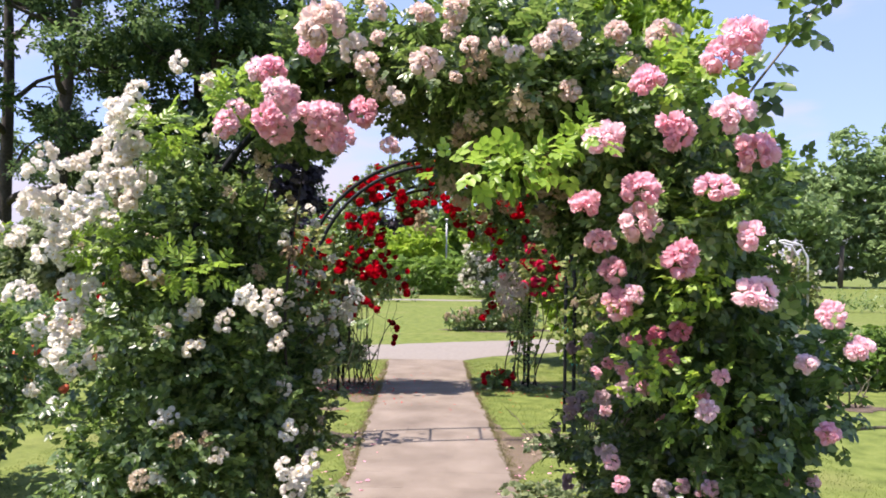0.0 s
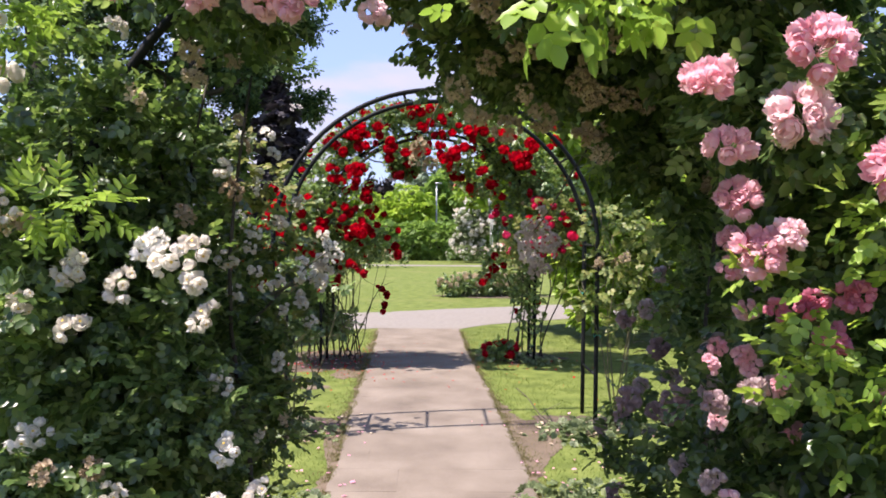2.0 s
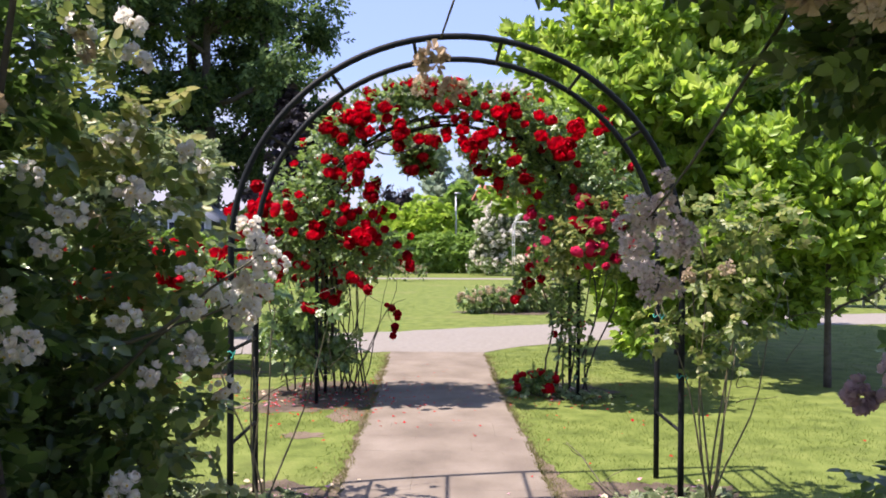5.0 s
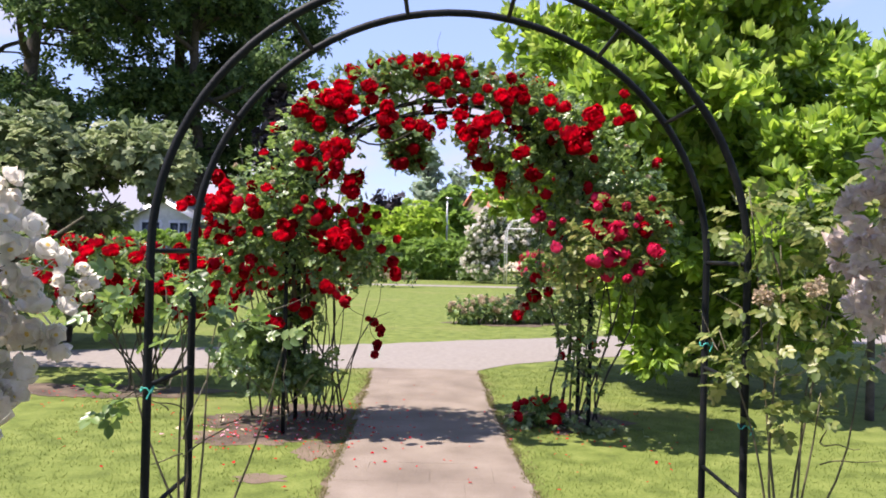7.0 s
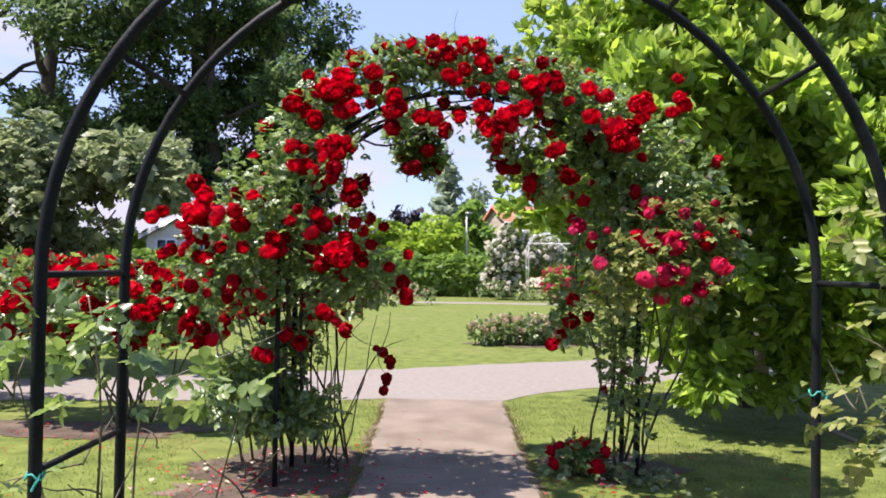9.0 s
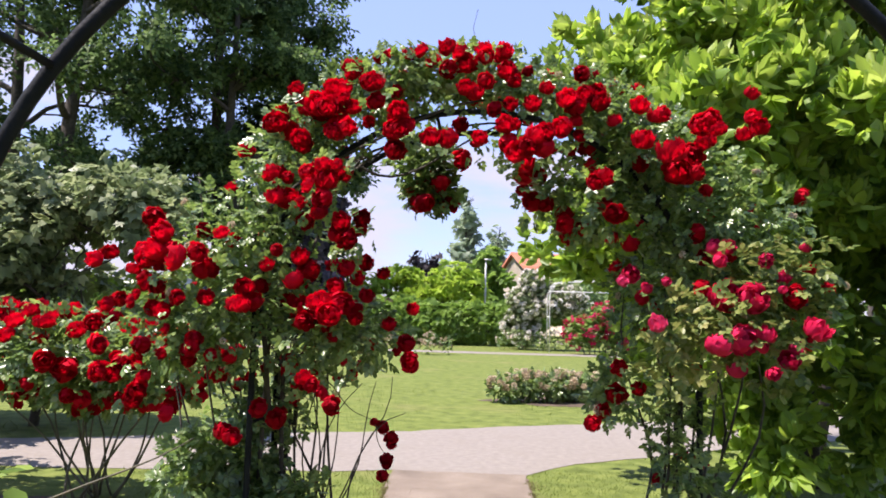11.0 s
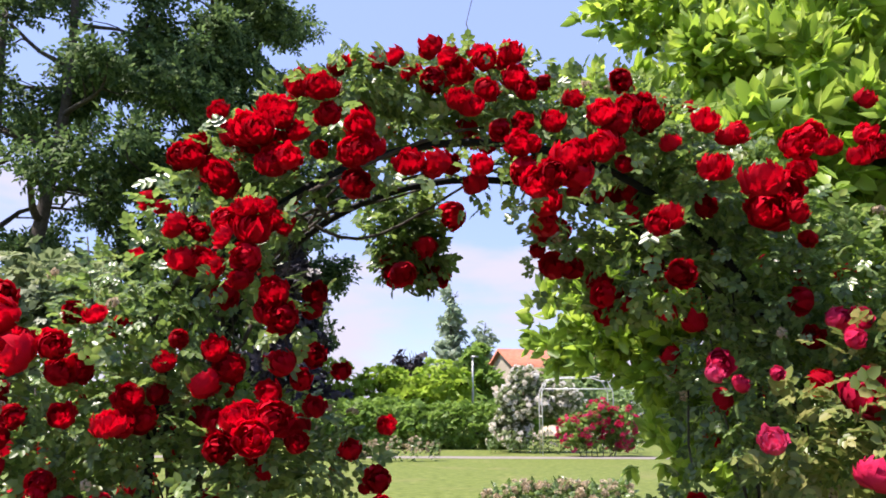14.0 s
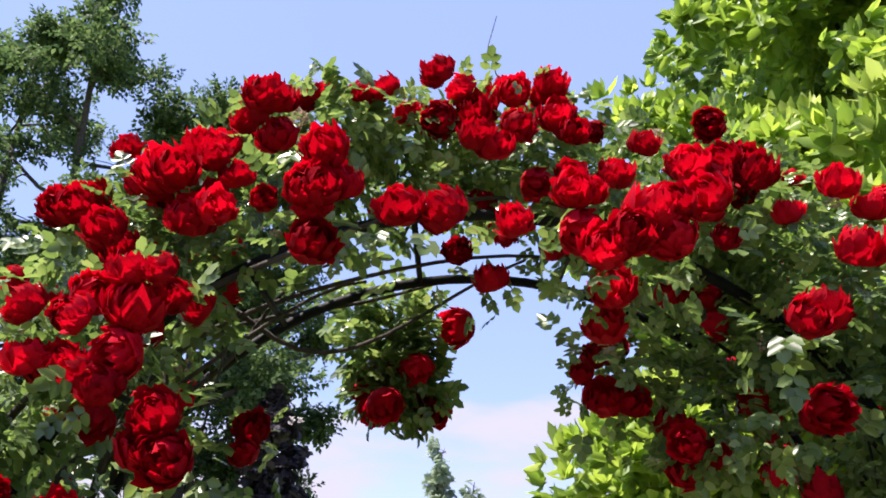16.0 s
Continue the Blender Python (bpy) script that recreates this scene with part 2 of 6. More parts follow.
def mesh_of(name, verts, quads=(), tris=(), mats=(), smooth=False, slots=None, flat=False):
    """A mesh from arrays of vertices, quads and triangles; slots: a material number for each face; flat: hard edges."""
    me = bpy.data.meshes.new(name)
    verts = np.asarray(verts, np.float32).reshape(-1, 3)
    quads, tris = np.asarray(quads, np.int32).reshape(-1, 4), np.asarray(tris, np.int32).reshape(-1, 3)
    me.vertices.add(len(verts))
    me.vertices.foreach_set("co", verts.ravel())
    loops = np.r_[quads.ravel(), tris.ravel()]
    me.loops.add(len(loops))
    me.loops.foreach_set("vertex_index", loops)
    sizes = np.r_[np.full(len(quads), 4), np.full(len(tris), 3)].astype(np.int32)
    me.polygons.add(len(sizes))
    me.polygons.foreach_set("loop_start", (np.cumsum(sizes) - sizes).astype(np.int32))
    me.polygons.foreach_set("loop_total", sizes)
    for m in mats:
        me.materials.append(m)
    if slots is not None:
        me.polygons.foreach_set("material_index", np.asarray(slots, np.int32))
    if smooth:
        me.polygons.foreach_set("use_smooth", np.ones(len(sizes), bool))
    if flat:
        me.polygons.foreach_set("use_smooth", np.zeros(len(sizes), bool))
    me.update(calc_edges=True)
    return me


def part(name, me, parent=None, label="", at=None):
    ob = new(name, me)
    if at is not None:
        ob.matrix_basis = at
    if parent is not None:
        ob.parent = parent
        if parent.parent is None:
            ob.matrix_parent_inverse = parent.matrix_basis.inverted()
    if label:
        ob["label"] = label
    return ob


def thing(name, label, category, place=(0, 0, 0), group="", kind=""):
    ob = new(name)
    ob.matrix_basis = Matrix.Translation(place)
    return tagged(ob, label, category, group, kind)


def scatter(shape, places, ahead, up, sizes):
    """Copies of a (verts, quads) shape at places, its y axis along ahead and its z axis towards up; arrays in one mesh."""
    v, q = shape
    y = unit(ahead)
    z = unit(up - (up * y).sum(-1, keepdims=True) * y)
    x = np.cross(y, z)
    s = np.asarray(sizes, float)[:, None]
    basis = np.stack([x * s, y * s, z * s], 1)
    verts = np.einsum("vk,nkj->nvj", v, basis) + places[:, None, :]
    quads = q[None] + (np.arange(len(places)) * len(v))[:, None, None]
    return verts.reshape(-1, 3), quads.reshape(-1, q.shape[1])


def joined(pieces):
    vs, qs, k = [], [], 0
    for v, q in pieces:
        vs.append(np.asarray(v, float).reshape(-1, 3))
        qs.append(np.asarray(q, int) + k)
        k += len(vs[-1])
    return np.concatenate(vs), np.concatenate(qs)


def leaflet(length=1.0, width=0.5, fold=0.12, droop=0.1, origin=(0, 0, 0), turn=0.0):
    """One rounded oval leaflet of two quads, folded on its rib."""
    w = width / 2
    v = np.array([(0, 0, 0), (w, 0.26, fold), (w * 0.92, 0.68, fold * 0.6 - droop * 0.4), (0, 1, -droop), (-w * 0.92, 0.68, fold * 0.6 - droop * 0.4), (-w, 0.26, fold)], float)
    v[:, 1] *= length
    c, s = math.cos(turn), math.sin(turn)
    v = v @ np.array([(c, s, 0), (-s, c, 0), (0, 0, 1)], float)
    return v + np.array(origin), np.array([(0, 1, 2, 3), (0, 3, 4, 5)])


def lozenge(length=1.0, width=0.5, droop=0.1, origin=(0, 0, 0), turn=0.0):
    """A leaflet of one bent quad, for crowns far off."""
    v = np.array([(0, 0, 0), (width / 2, 0.45 * length, 0.08), (0, length, -droop), (-width / 2, 0.5 * length, 0.05)], float)
    c, s = math.cos(turn), math.sin(turn)
    v = v @ np.array([(c, s, 0), (-s, c, 0), (0, 0, 1)], float)
    return v + np.array(origin), np.array([(0, 1, 2, 3)])


def compound(pairs=2, size=0.42, width=0.28, step=0.26):
    """A leaf of paired leaflets with one at the tip, about 1 long."""
    out = []
    for i in range(pairs):
        y = 0.25 + i * step
        for side in (-1, 1):
            out.append(leaflet(size, width, 0.05, 0.06, (0, y, 0), -side * (1.05 - 0.1 * i)))
    out.append(leaflet(size * 1.1, width * 1.1, 0.05, 0.06, (0, 0.25 + (pairs - 0.5) * step, 0), 0))
    return joined(out)


def whorl(n=6, length=0.62, width=0.27, lift=0.62):
    """Leaves round the tip of a twig, which points along y."""
    out = [leaflet(length * 0.8, width * 0.8, 0.05, 0.02)]
    for i in range(n):
        k = lift + 0.3 * math.sin(i * 2.7)
        v, q = leaflet(length * (0.9 + 0.2 * math.sin(i * 1.9)), width, 0.04, 0.13)
        c, s = math.cos(math.acos(k)), math.sin(math.acos(k))
        v = v @ np.array([(1, 0, 0), (0, c, s), (0, -s, c)])
        t = i * 2 * math.pi / n + 0.3 * math.sin(i * 5.1)
        v = v @ np.array([(math.cos(t), 0, -math.sin(t)), (0, 1, 0), (math.sin(t), 0, math.cos(t))])
        out.append((v, q))
    return joined(out)


ROSE_SPRIG = compound(2)
YOUNG_SPRIG = compound(3, 0.40, 0.17, 0.20)
WHORL = whorl()
TUFT = joined([leaflet(0.8, 0.5, 0.08, 0.1, (0, 0, 0), a) for a in (-1.0, -0.3, 0.5, 1.2)])
FAR_TUFT = joined([lozenge(0.8, 0.55, 0.1, (0, 0, 0), a) for a in (-1.1, -0.3, 0.5, 1.3)])
FEATHER = joined([lozenge(0.42, 0.25, 0.1, (0, 0.12 + 0.16 * i, 0), a) for i, a in enumerate((-1.0, 1.0, -0.8, 0.8, 0.0))])


def lump_points(lumps, n, shell=0.35, seed=1, low=0.03):
    """Points in the outer shell of a union of ellipsoids (x, y, z, rx, ry, rz), with their outward ways."""
    r = np.random.default_rng(seed)
    c = np.array([l[:3] for l in lumps], float)
    h = np.array([l[3:6] for l in lumps], float)
    area = (h[:, 0] * h[:, 1] + h[:, 1] * h[:, 2] + h[:, 0] * h[:, 2])
    got_p, got_n, have = [], [], 0
    while have < n:
        k = r.choice(len(lumps), 2 * n, p=area / area.sum())
        d = unit(r.normal(size=(2 * n, 3)))
        f = 1 - shell * r.random(2 * n) ** 1.6 + 0.06 * r.normal(size=2 * n)
        p = c[k] + d * h[k] * f[:, None]
        inside = np.zeros(2 * n, int)
        for i in range(len(lumps)):
            e = np.linalg.norm((p - c[i]) / h[i], axis=1)
            inside += (e < 1 - shell) & (k != i)
        ok = (inside == 0) & (p[:, 2] > low)
        got_p.append(p[ok])
        got_n.append(unit(d / h[k])[ok])
        have += int(ok.sum())
    return np.concatenate(got_p)[:n], np.concatenate(got_n)[:n]


def foliage(name, lumps, n, shape, size, mat, parent, seed=1, shell=0.35, droop=0.1, label="", low=0.03, out=0.7, upward=0.9, spread=0.55):
    """A crown of many single leaves over lumps, as one part of kind stuff."""
    r = np.random.default_rng(seed)
    p, nrm = lump_points(lumps, n, shell, seed, low)
    ahead = out * nrm + spread * r.normal(size=p.shape) + (0, 0, -droop)
    up = (0, 0, upward) + 0.5 * nrm + 0.45 * r.normal(size=p.shape)
    v, q = scatter(shape, p, ahead, up, size * r.uniform(0.65, 1.25, len(p)))
    ob = part(name, mesh_of(name, v, q, mats=[mat]), parent, label)
    ob["kind"] = "stuff"
    return ob


def clumps(shell, n, seed, size, flat=0.7):
    """Small clumps over large lumps, so that a crown has gaps and an uneven outline."""
    p, w = lump_points(shell, n, 0.6, seed, 0.4)
    r = np.random.default_rng(seed)
    k = size * r.uniform(0.6, 1.3, n)
    return [(*a, s, s, s * flat) for a, s in zip(p, k)]


def tube(points, radii, sides=6):
    p = np.asarray(points, float)
    rad = np.broadcast_to(np.asarray(radii, float), len(p))
    t = unit(np.gradient(p, axis=0))
    ref = np.eye(3)[np.abs(t).max(0).argmin()]
    a = unit(np.cross(t, ref))
    b = np.cross(t, a)
    ang = np.arange(sides) * 2 * math.pi / sides
    ring = np.cos(ang)[None, :, None] * a[:, None] + np.sin(ang)[None, :, None] * b[:, None]
    v = (p[:, None] + ring * rad[:, None, None]).reshape(-1, 3)
    i, j = np.meshgrid(np.arange(len(p) - 1), np.arange(sides), indexing="ij")
    k = (j + 1) % sides
    q = np.stack([i * sides + j, i * sides + k, (i + 1) * sides + k, (i + 1) * sides + j], -1).reshape(-1, 4)
    first, last = np.arange(sides)[::-1], (len(p) - 1) * sides + np.arange(sides)
    if sides == 4:
        q = np.concatenate([q, [first], [last]])
    else:
        caps = [[ring_[0], ring_[m], ring_[m + 1], ring_[m + 2 if m + 2 < sides else m + 1]] for ring_ in (first, last) for m in range(1, sides - 2, 2)]
        q = np.concatenate([q, caps]) if sides % 2 == 0 else q
    return v, q


def wander(start, end, n=8, sway=0.05, sag=0.0, r=rng):
    """A smoothly wandering line from start to end."""
    s = np.linspace(0, 1, n)[:, None]
    a, b = np.array(start, float), np.array(end, float)
    p = a + (b - a) * s
    for k in (1, 2, 3):
        p += np.sin(math.pi * k * s) * r.normal(size=3) * sway / k
    p[:, 2] += sag * np.sin(math.pi * s[:, 0])
    return p


def tree_wood(base, height, reach, limbs, radius, seed, fork=0.35, lean=(0, 0)):
    """The trunk and the forked limbs of a tree, as tapered tubes."""
    r = np.random.default_rng(seed)
    base = np.array(base, float)
    top = base + (lean[0], lean[1], height)
    line = wander(base - (0, 0, 0.1), top, 12, height * 0.02, r=r)
    trunk = tube(line, np.linspace(radius, radius * 0.15, 12), 10)
    out = []
    for i in range(limbs):
        s = fork + (0.95 - fork) * i / max(limbs - 1, 1)
        k = min(int(s * 11), 10)
        root = line[k]
        ang = i * 2.4 + r.uniform(-0.4, 0.4)
        far = reach * (1.05 - 0.55 * s) * r.uniform(0.7, 1.1)
        tip = root + (math.cos(ang) * far, math.sin(ang) * far, far * r.uniform(0.25, 0.7))
        ln = wander(root, tip, 8, far * 0.06, r=r)
        one = [tube(ln, np.linspace(radius * 0.5 * (1 - 0.5 * s), 0.02 * radius + 0.008, 8), 6)]
        for j in range(4):
            a = ln[2 + j]
            t2 = a + r.normal(size=3) * far * 0.3 + (0, 0, far * 0.15)
            one.append(tube(wander(a, t2, 5, far * 0.03, r=r), np.linspace(radius * 0.17, 0.01, 5), 5))
        out.append(joined(one))
    return trunk, out

# ---- blooms ----
def cup_petal(r, radius, low, high, half, flare, ang, lift, cols=4, rows=4, ragged=0.03):
    """A petal cupped on a globe, from its claw up to a rounded, wavering rim."""
    u, t = np.meshgrid(np.linspace(-1, 1, cols), np.linspace(0, 1, rows))
    wave = ragged * np.sin(u * 2.6 + r.uniform(0, 6)) + 0.5 * ragged * r.normal()
    rim = high - (high - low) * 0.30 * u ** 2 + 2.2 * wave * t
    lat = low + (rim - low) * t
    phi = ang + u * half * (0.45 + 0.85 * t - 0.35 * t ** 3)
    far = radius * (1 + flare * t ** 3 - 0.06 * u ** 2 + wave * t ** 2)
    v = np.stack([far * np.cos(lat) * np.cos(phi), far * np.cos(lat) * np.sin(phi), far * np.sin(lat) + lift], -1).reshape(-1, 3)
    i, j = np.meshgrid(np.arange(rows - 1), np.arange(cols - 1), indexing="ij")
    k = i * cols + j
    return v, np.stack([k, k + 1, k + cols + 1, k + cols], -1).reshape(-1, 4)


def double_flower(seed, rings, cols=4, rows=4, ragged=0.03):
    """A double flower of rings (petals, radius, rim's height in degrees, half width, flare) that grow from one base, set one inside the other."""
    r = np.random.default_rng(seed)
    vs, qs, k = [np.stack([0.02 * np.linspace(-1, 1, cols), 0 * np.linspace(0, 1, cols), np.full(cols, -0.36)], -1)], [], cols
    for n, radius, high, half, flare in rings:
        start = r.uniform(0, 6)
        for i in range(n):
            a = start + i * 2 * math.pi / n + r.uniform(-0.2, 0.2)
            v, q = cup_petal(r, radius * r.uniform(0.92, 1.08), radians(-55), radians(high + r.uniform(-12, 12)), half, flare, a, (0.5 - radius) * 0.42, cols, rows, ragged)
            vs.append(v[cols:])
            qs.append(np.where(q < cols, q, q - cols + k))
            k += len(v) - cols
    return np.concatenate(vs), np.concatenate(qs)


def rose_shape(seed):
    """A full globular double rose of seven rings of small ruffled petals, about 1 across."""
    return double_flower(seed, ((8, 0.48, -6, 0.50, 0.16), (9, 0.51, 10, 0.46, 0.10), (9, 0.50, 26, 0.46, 0.08), (8, 0.46, 40, 0.50, 0.07), (7, 0.40, 52, 0.54, 0.06), (6, 0.31, 60, 0.62, 0.05), (5, 0.20, 66, 0.8, 0.04)), 4, 3, 0.115)


def bush_rose_shape(seed):
    """A double rose with fewer petals, for bushes further off."""
    return double_flower(seed, ((6, 0.50, 2, 0.65, 0.12), (6, 0.49, 28, 0.62, 0.08), (5, 0.40, 48, 0.70, 0.06), (4, 0.25, 62, 0.9, 0.04)), 3, 3, 0.07)


def pompon(seed):
    """A small very double flower."""
    return double_flower(seed, ((7, 0.5, 6, 0.58, 0.12), (6, 0.46, 34, 0.58, 0.08), (5, 0.33, 56, 0.72, 0.04)), 3, 3, 0.08)


def tatter(seed):
    """A small spent flower: a few crumpled petals."""
    return double_flower(seed, ((4, 0.5, 5, 0.6, 0.3), (3, 0.4, 45, 0.7, 0.2)), 3, 2, 0.14)


def five_petals(seed):
    """A small semi-double flower: two rings of rounded petals and, last, the eye."""
    v, q = double_flower(seed, ((6, 0.5, 12, 0.66, 0.10), (5, 0.40, 42, 0.72, 0.08)), 3, 3, 0.07)
    eye = np.array([(0.10 * math.cos(a), 0.10 * math.sin(a), 0.16) for a in np.arange(6) * math.pi / 3]) + (0, 0, 0.08)
    k = len(v)
    return np.concatenate([v, eye]), np.concatenate([q, [(k, k + 1, k + 2, k + 3), (k, k + 3, k + 4, k + 5)]])


def far_flower(seed):
    """A flower seen from far off: three bent petals."""
    return double_flower(seed, ((3, 0.5, 30, 0.9, 0.2),), 3, 2, 0.1)


def cluster(make, n, spread, size, seed, deep=0.8):
    """A loose dome of n small flowers, facing outwards on thin stalks that meet."""
    r = np.random.default_rng(seed)
    vs, qs, k = [np.array([(-0.012, 0, -0.2), (0.012, 0, -0.2)])], [], 2
    for i in range(n):
        z = 1 - (i + 0.5) / n * 1.25
        a = i * 2.4 + r.uniform(-0.4, 0.4)
        h = math.sqrt(max(0, 1 - z * z))
        way = (np.array((h * math.cos(a), h * math.sin(a), z)) + r.normal(size=3) * 0.10) * r.uniform(0.85, 1.12)
        v, q = make(seed * 31 + i)
        m = np.array(Vector(way).to_track_quat("Z", "Y").to_matrix())
        vs.append((v * size * r.uniform(0.75, 1.25)) @ m.T + way * spread * (1, 1, deep))
        qs += [np.array([(0, 1, k + 1, k)]), q + k]
        k += len(v)
    return np.concatenate(vs), np.concatenate(qs)


def bloom_meshes(name, shapes, mat, eyes=0):
    """eyes: of how many faces each small flower is made with its stalk, the last two of them its eye."""
    slots = [(np.arange(len(s[1])) % eyes >= eyes - 2).astype(int) if eyes else None for s in shapes]
    return [mesh_of(name, *s, mats=[mat, M_EYE] if eyes else [mat], smooth=True, slots=k) for s, k in zip(shapes, slots)]


ROSES = [rose_shape(s) for s in (1, 2, 3, 4, 5)]
POMS = [cluster(pompon, 14, 0.40, 0.33, s) for s in (4, 5, 6, 7)]
FLATS = [cluster(five_petals, 8, 0.46, 0.37, s, 0.6) for s in (7, 8, 9)]
SPENT = [cluster(tatter, 17, 0.43, 0.26, s) for s in (10, 11, 12)]
FAR = [cluster(far_flower, 12, 0.4, 0.34, s) for s in (13, 14)]
B_RED = bloom_meshes("red_rose", ROSES, M_RED)
BUSH_ROSES = [bush_rose_shape(s) for s in (21, 22, 23)]
B_BUSH_RED = bloom_meshes("bush_rose", BUSH_ROSES, M_RED)
B_CERISE = bloom_meshes("cerise_rose", ROSES, M_CERISE)
B_SCARLET = bloom_meshes("crimson_rose", ROSES, M_SCARLET)
B_PINK = bloom_meshes("pink_cluster", POMS, M_PINK)
B_ROSY = bloom_meshes("rosy_cluster", POMS, M_ROSY)
B_PALE = bloom_meshes("pale_cluster", POMS, M_PALE)
B_DUSKY = bloom_meshes("dusky_cluster", SPENT, M_DUSKY)
B_MAUVE = bloom_meshes("mauve_cluster", POMS, M_MAUVE)
B_WHITE = bloom_meshes("white_cluster", FLATS, M_WHITE, 47)
B_CREAM = bloom_meshes("faded_cluster", SPENT, M_CREAM)
B_FAR_WHITE = bloom_meshes("far_white_cluster", FAR, M_WHITE)
B_FAR_PALE = bloom_meshes("far_pale_cluster", FAR, M_PALE)
B_FAR_RED = bloom_meshes("far_red_cluster", FAR, M_CERISE)
B_FAR_CREAM = bloom_meshes("far_faded_cluster", FAR, M_CREAM)
B_ORANGE = bloom_meshes("salmon_rose", BUSH_ROSES, M_ORANGE)


def bloom(name, meshes, place, way, size, parent, r=rng):
    q = Vector(way).to_track_quat("Z", "Y").to_matrix().to_4x4()
    m = Matrix.Translation(Vector(place)) @ q @ Matrix.Rotation(r.uniform(0, 6.28), 4, "Z") @ Matrix.Diagonal((size, size, size * r.uniform(0.85, 1.15), 1))
    return part(name, meshes[r.integers(len(meshes))], parent, at=m)


def blooms_over(name, meshes, lumps, n, size, parent, seed, reach=1.06, keep=None, low=0.2, tilt=0.35):
    """Blooms on the outside of lumps; keep(p) picks where."""
    r = np.random.default_rng(seed)
    p, nrm = lump_points([(*l[:3], *(np.array(l[3:6]) * reach)) for l in lumps], n * 6, 0.1, seed, low)
    done = 0
    for a, w in zip(p, nrm):
        if done >= n:
            break
        if keep and not keep(a):
            continue
        way = w + r.normal(size=3) * tilt + (0, 0, 0.25)
        bloom(name, meshes, a, way, size * r.uniform(0.75, 1.25), parent, r)
        done += 1


# ---- ground ----
def sheet(name, outline, z, mat, label, category):
    """A flat sheet with a wavering outline."""
    bm = bmesh.new()
    f = bm.faces.new([bm.verts.new((x, y, z)) for x, y in outline])
    f.normal_update()
    if f.normal.z < 0:
        f.normal_flip()
    bmesh.ops.triangulate(bm, faces=bm.faces[:])
    me = bpy.data.meshes.new(name)
    bm.to_mesh(me)
    bm.free()
    me.materials.append(mat)
    return tagged(new(name, me), label, category, kind="structure")


def waver(points, step, amount, seed):
    """The outline through points, cut into steps, with small irregular offsets."""
    r = np.random.default_rng(seed)
    out = []
    for a, b in zip(points, points[1:] + points[:1]):
        a, b = np.array(a, float), np.array(b, float)
        d = np.linalg.norm(b - a)
        n = max(1, int(d / step))
        side = np.array((-(b - a)[1], (b - a)[0])) / max(d, 1e-6)
        for i in range(n):
            out.append(tuple(a + (b - a) * i / n + side * r.normal() * amount))
    return out


def ground_sheet():
    n = 60
    g = np.sign(np.linspace(-1, 1, n)) * np.abs(np.linspace(-1, 1, n)) ** 3
    x, y = np.meshgrid(g * 900, g * 900 + 12, indexing="ij")
    v = np.stack([x, y, 0 * x], -1).reshape(-1, 3)
    i, j = np.meshgrid(np.arange(n - 1), np.arange(n - 1), indexing="ij")
    q = np.stack([i * n + j, (i + 1) * n + j, (i + 1) * n + j + 1, i * n + j + 1], -1).reshape(-1, 4)
    return tagged(new("ground", mesh_of("ground", v, q, mats=[M_LAWN])), "sunlit mown lawn with paler dry patches", "lawn", kind="structure")


ground_sheet()
PATH_L, PATH_R = [(-0.62, -6), (-0.64, 5.3), (-0.72, 8), (-0.76, 10), (-0.85, 12.3)], [(0.36, 12.3), (0.38, 10), (0.46, 8), (0.53, 5.3), (0.56, -6)]
sheet("path", waver(PATH_L + PATH_R, 0.3, 0.012, 3), 0.0125, M_SLAB, "pale sandy paved garden path between the rose arches", "path")
FAR_WALK = [(-40, 30.2), (-12, 32.3), (2.2, 33.0), (8, 33.2), (8, 34.4), (2.2, 34.3), (-12, 33.7), (-40, 31.8)]
sheet("far_walk", waver(FAR_WALK, 0.6, 0.05, 5), 0.005, M_GRAVEL, "narrow pale gravel walk along the foot of the hedge", "path")
ROAD = [(-30, 5.5), (-9, 10.4), (-4.5, 11.85), (-1.4, 12.15), (-0.85, 12.3), (0.36, 12.3), (0.9, 12.9), (2.6, 14.0), (5.8, 15.85), (9.5, 16.6), (30, 18), (30, 20.5), (9.5, 18.6), (6.3, 17.8), (3.0, 16.5), (0.2, 15.2), (-0.9, 14.6), (-5.2, 13.1), (-9, 12.0), (-30, 8)]
sheet("gravel_road", waver(ROAD, 0.3, 0.03, 4), 0.005, M_GRAVEL, "pale gravel walk crossing behind the rose arches", "path")


# ---- arches ----
def hoop_line(left, right, top, n=40):
    """A hoop from one foot to the other: straight posts below a round arch."""
    a, b = np.array((*left, 0.0)), np.array((*right, 0.0))
    r = np.linalg.norm(b - a) / 2
    spring = top - r * 0.94
    up = np.array((0, 0, 1.0))
    pts = [a - 0.05 * up, a + 0.40 * up, a + 0.87 * up, a + spring * up]
    for i in range(1, n):
        t = math.pi * (1 - i / n)
        pts.append((a + b) / 2 + (b - a) / 2 * math.cos(t) + up * (spring + r * 0.94 * math.sin(t)))
    return pts + [b + spring * up, b + 0.87 * up, b + 0.40 * up, b - 0.05 * up]


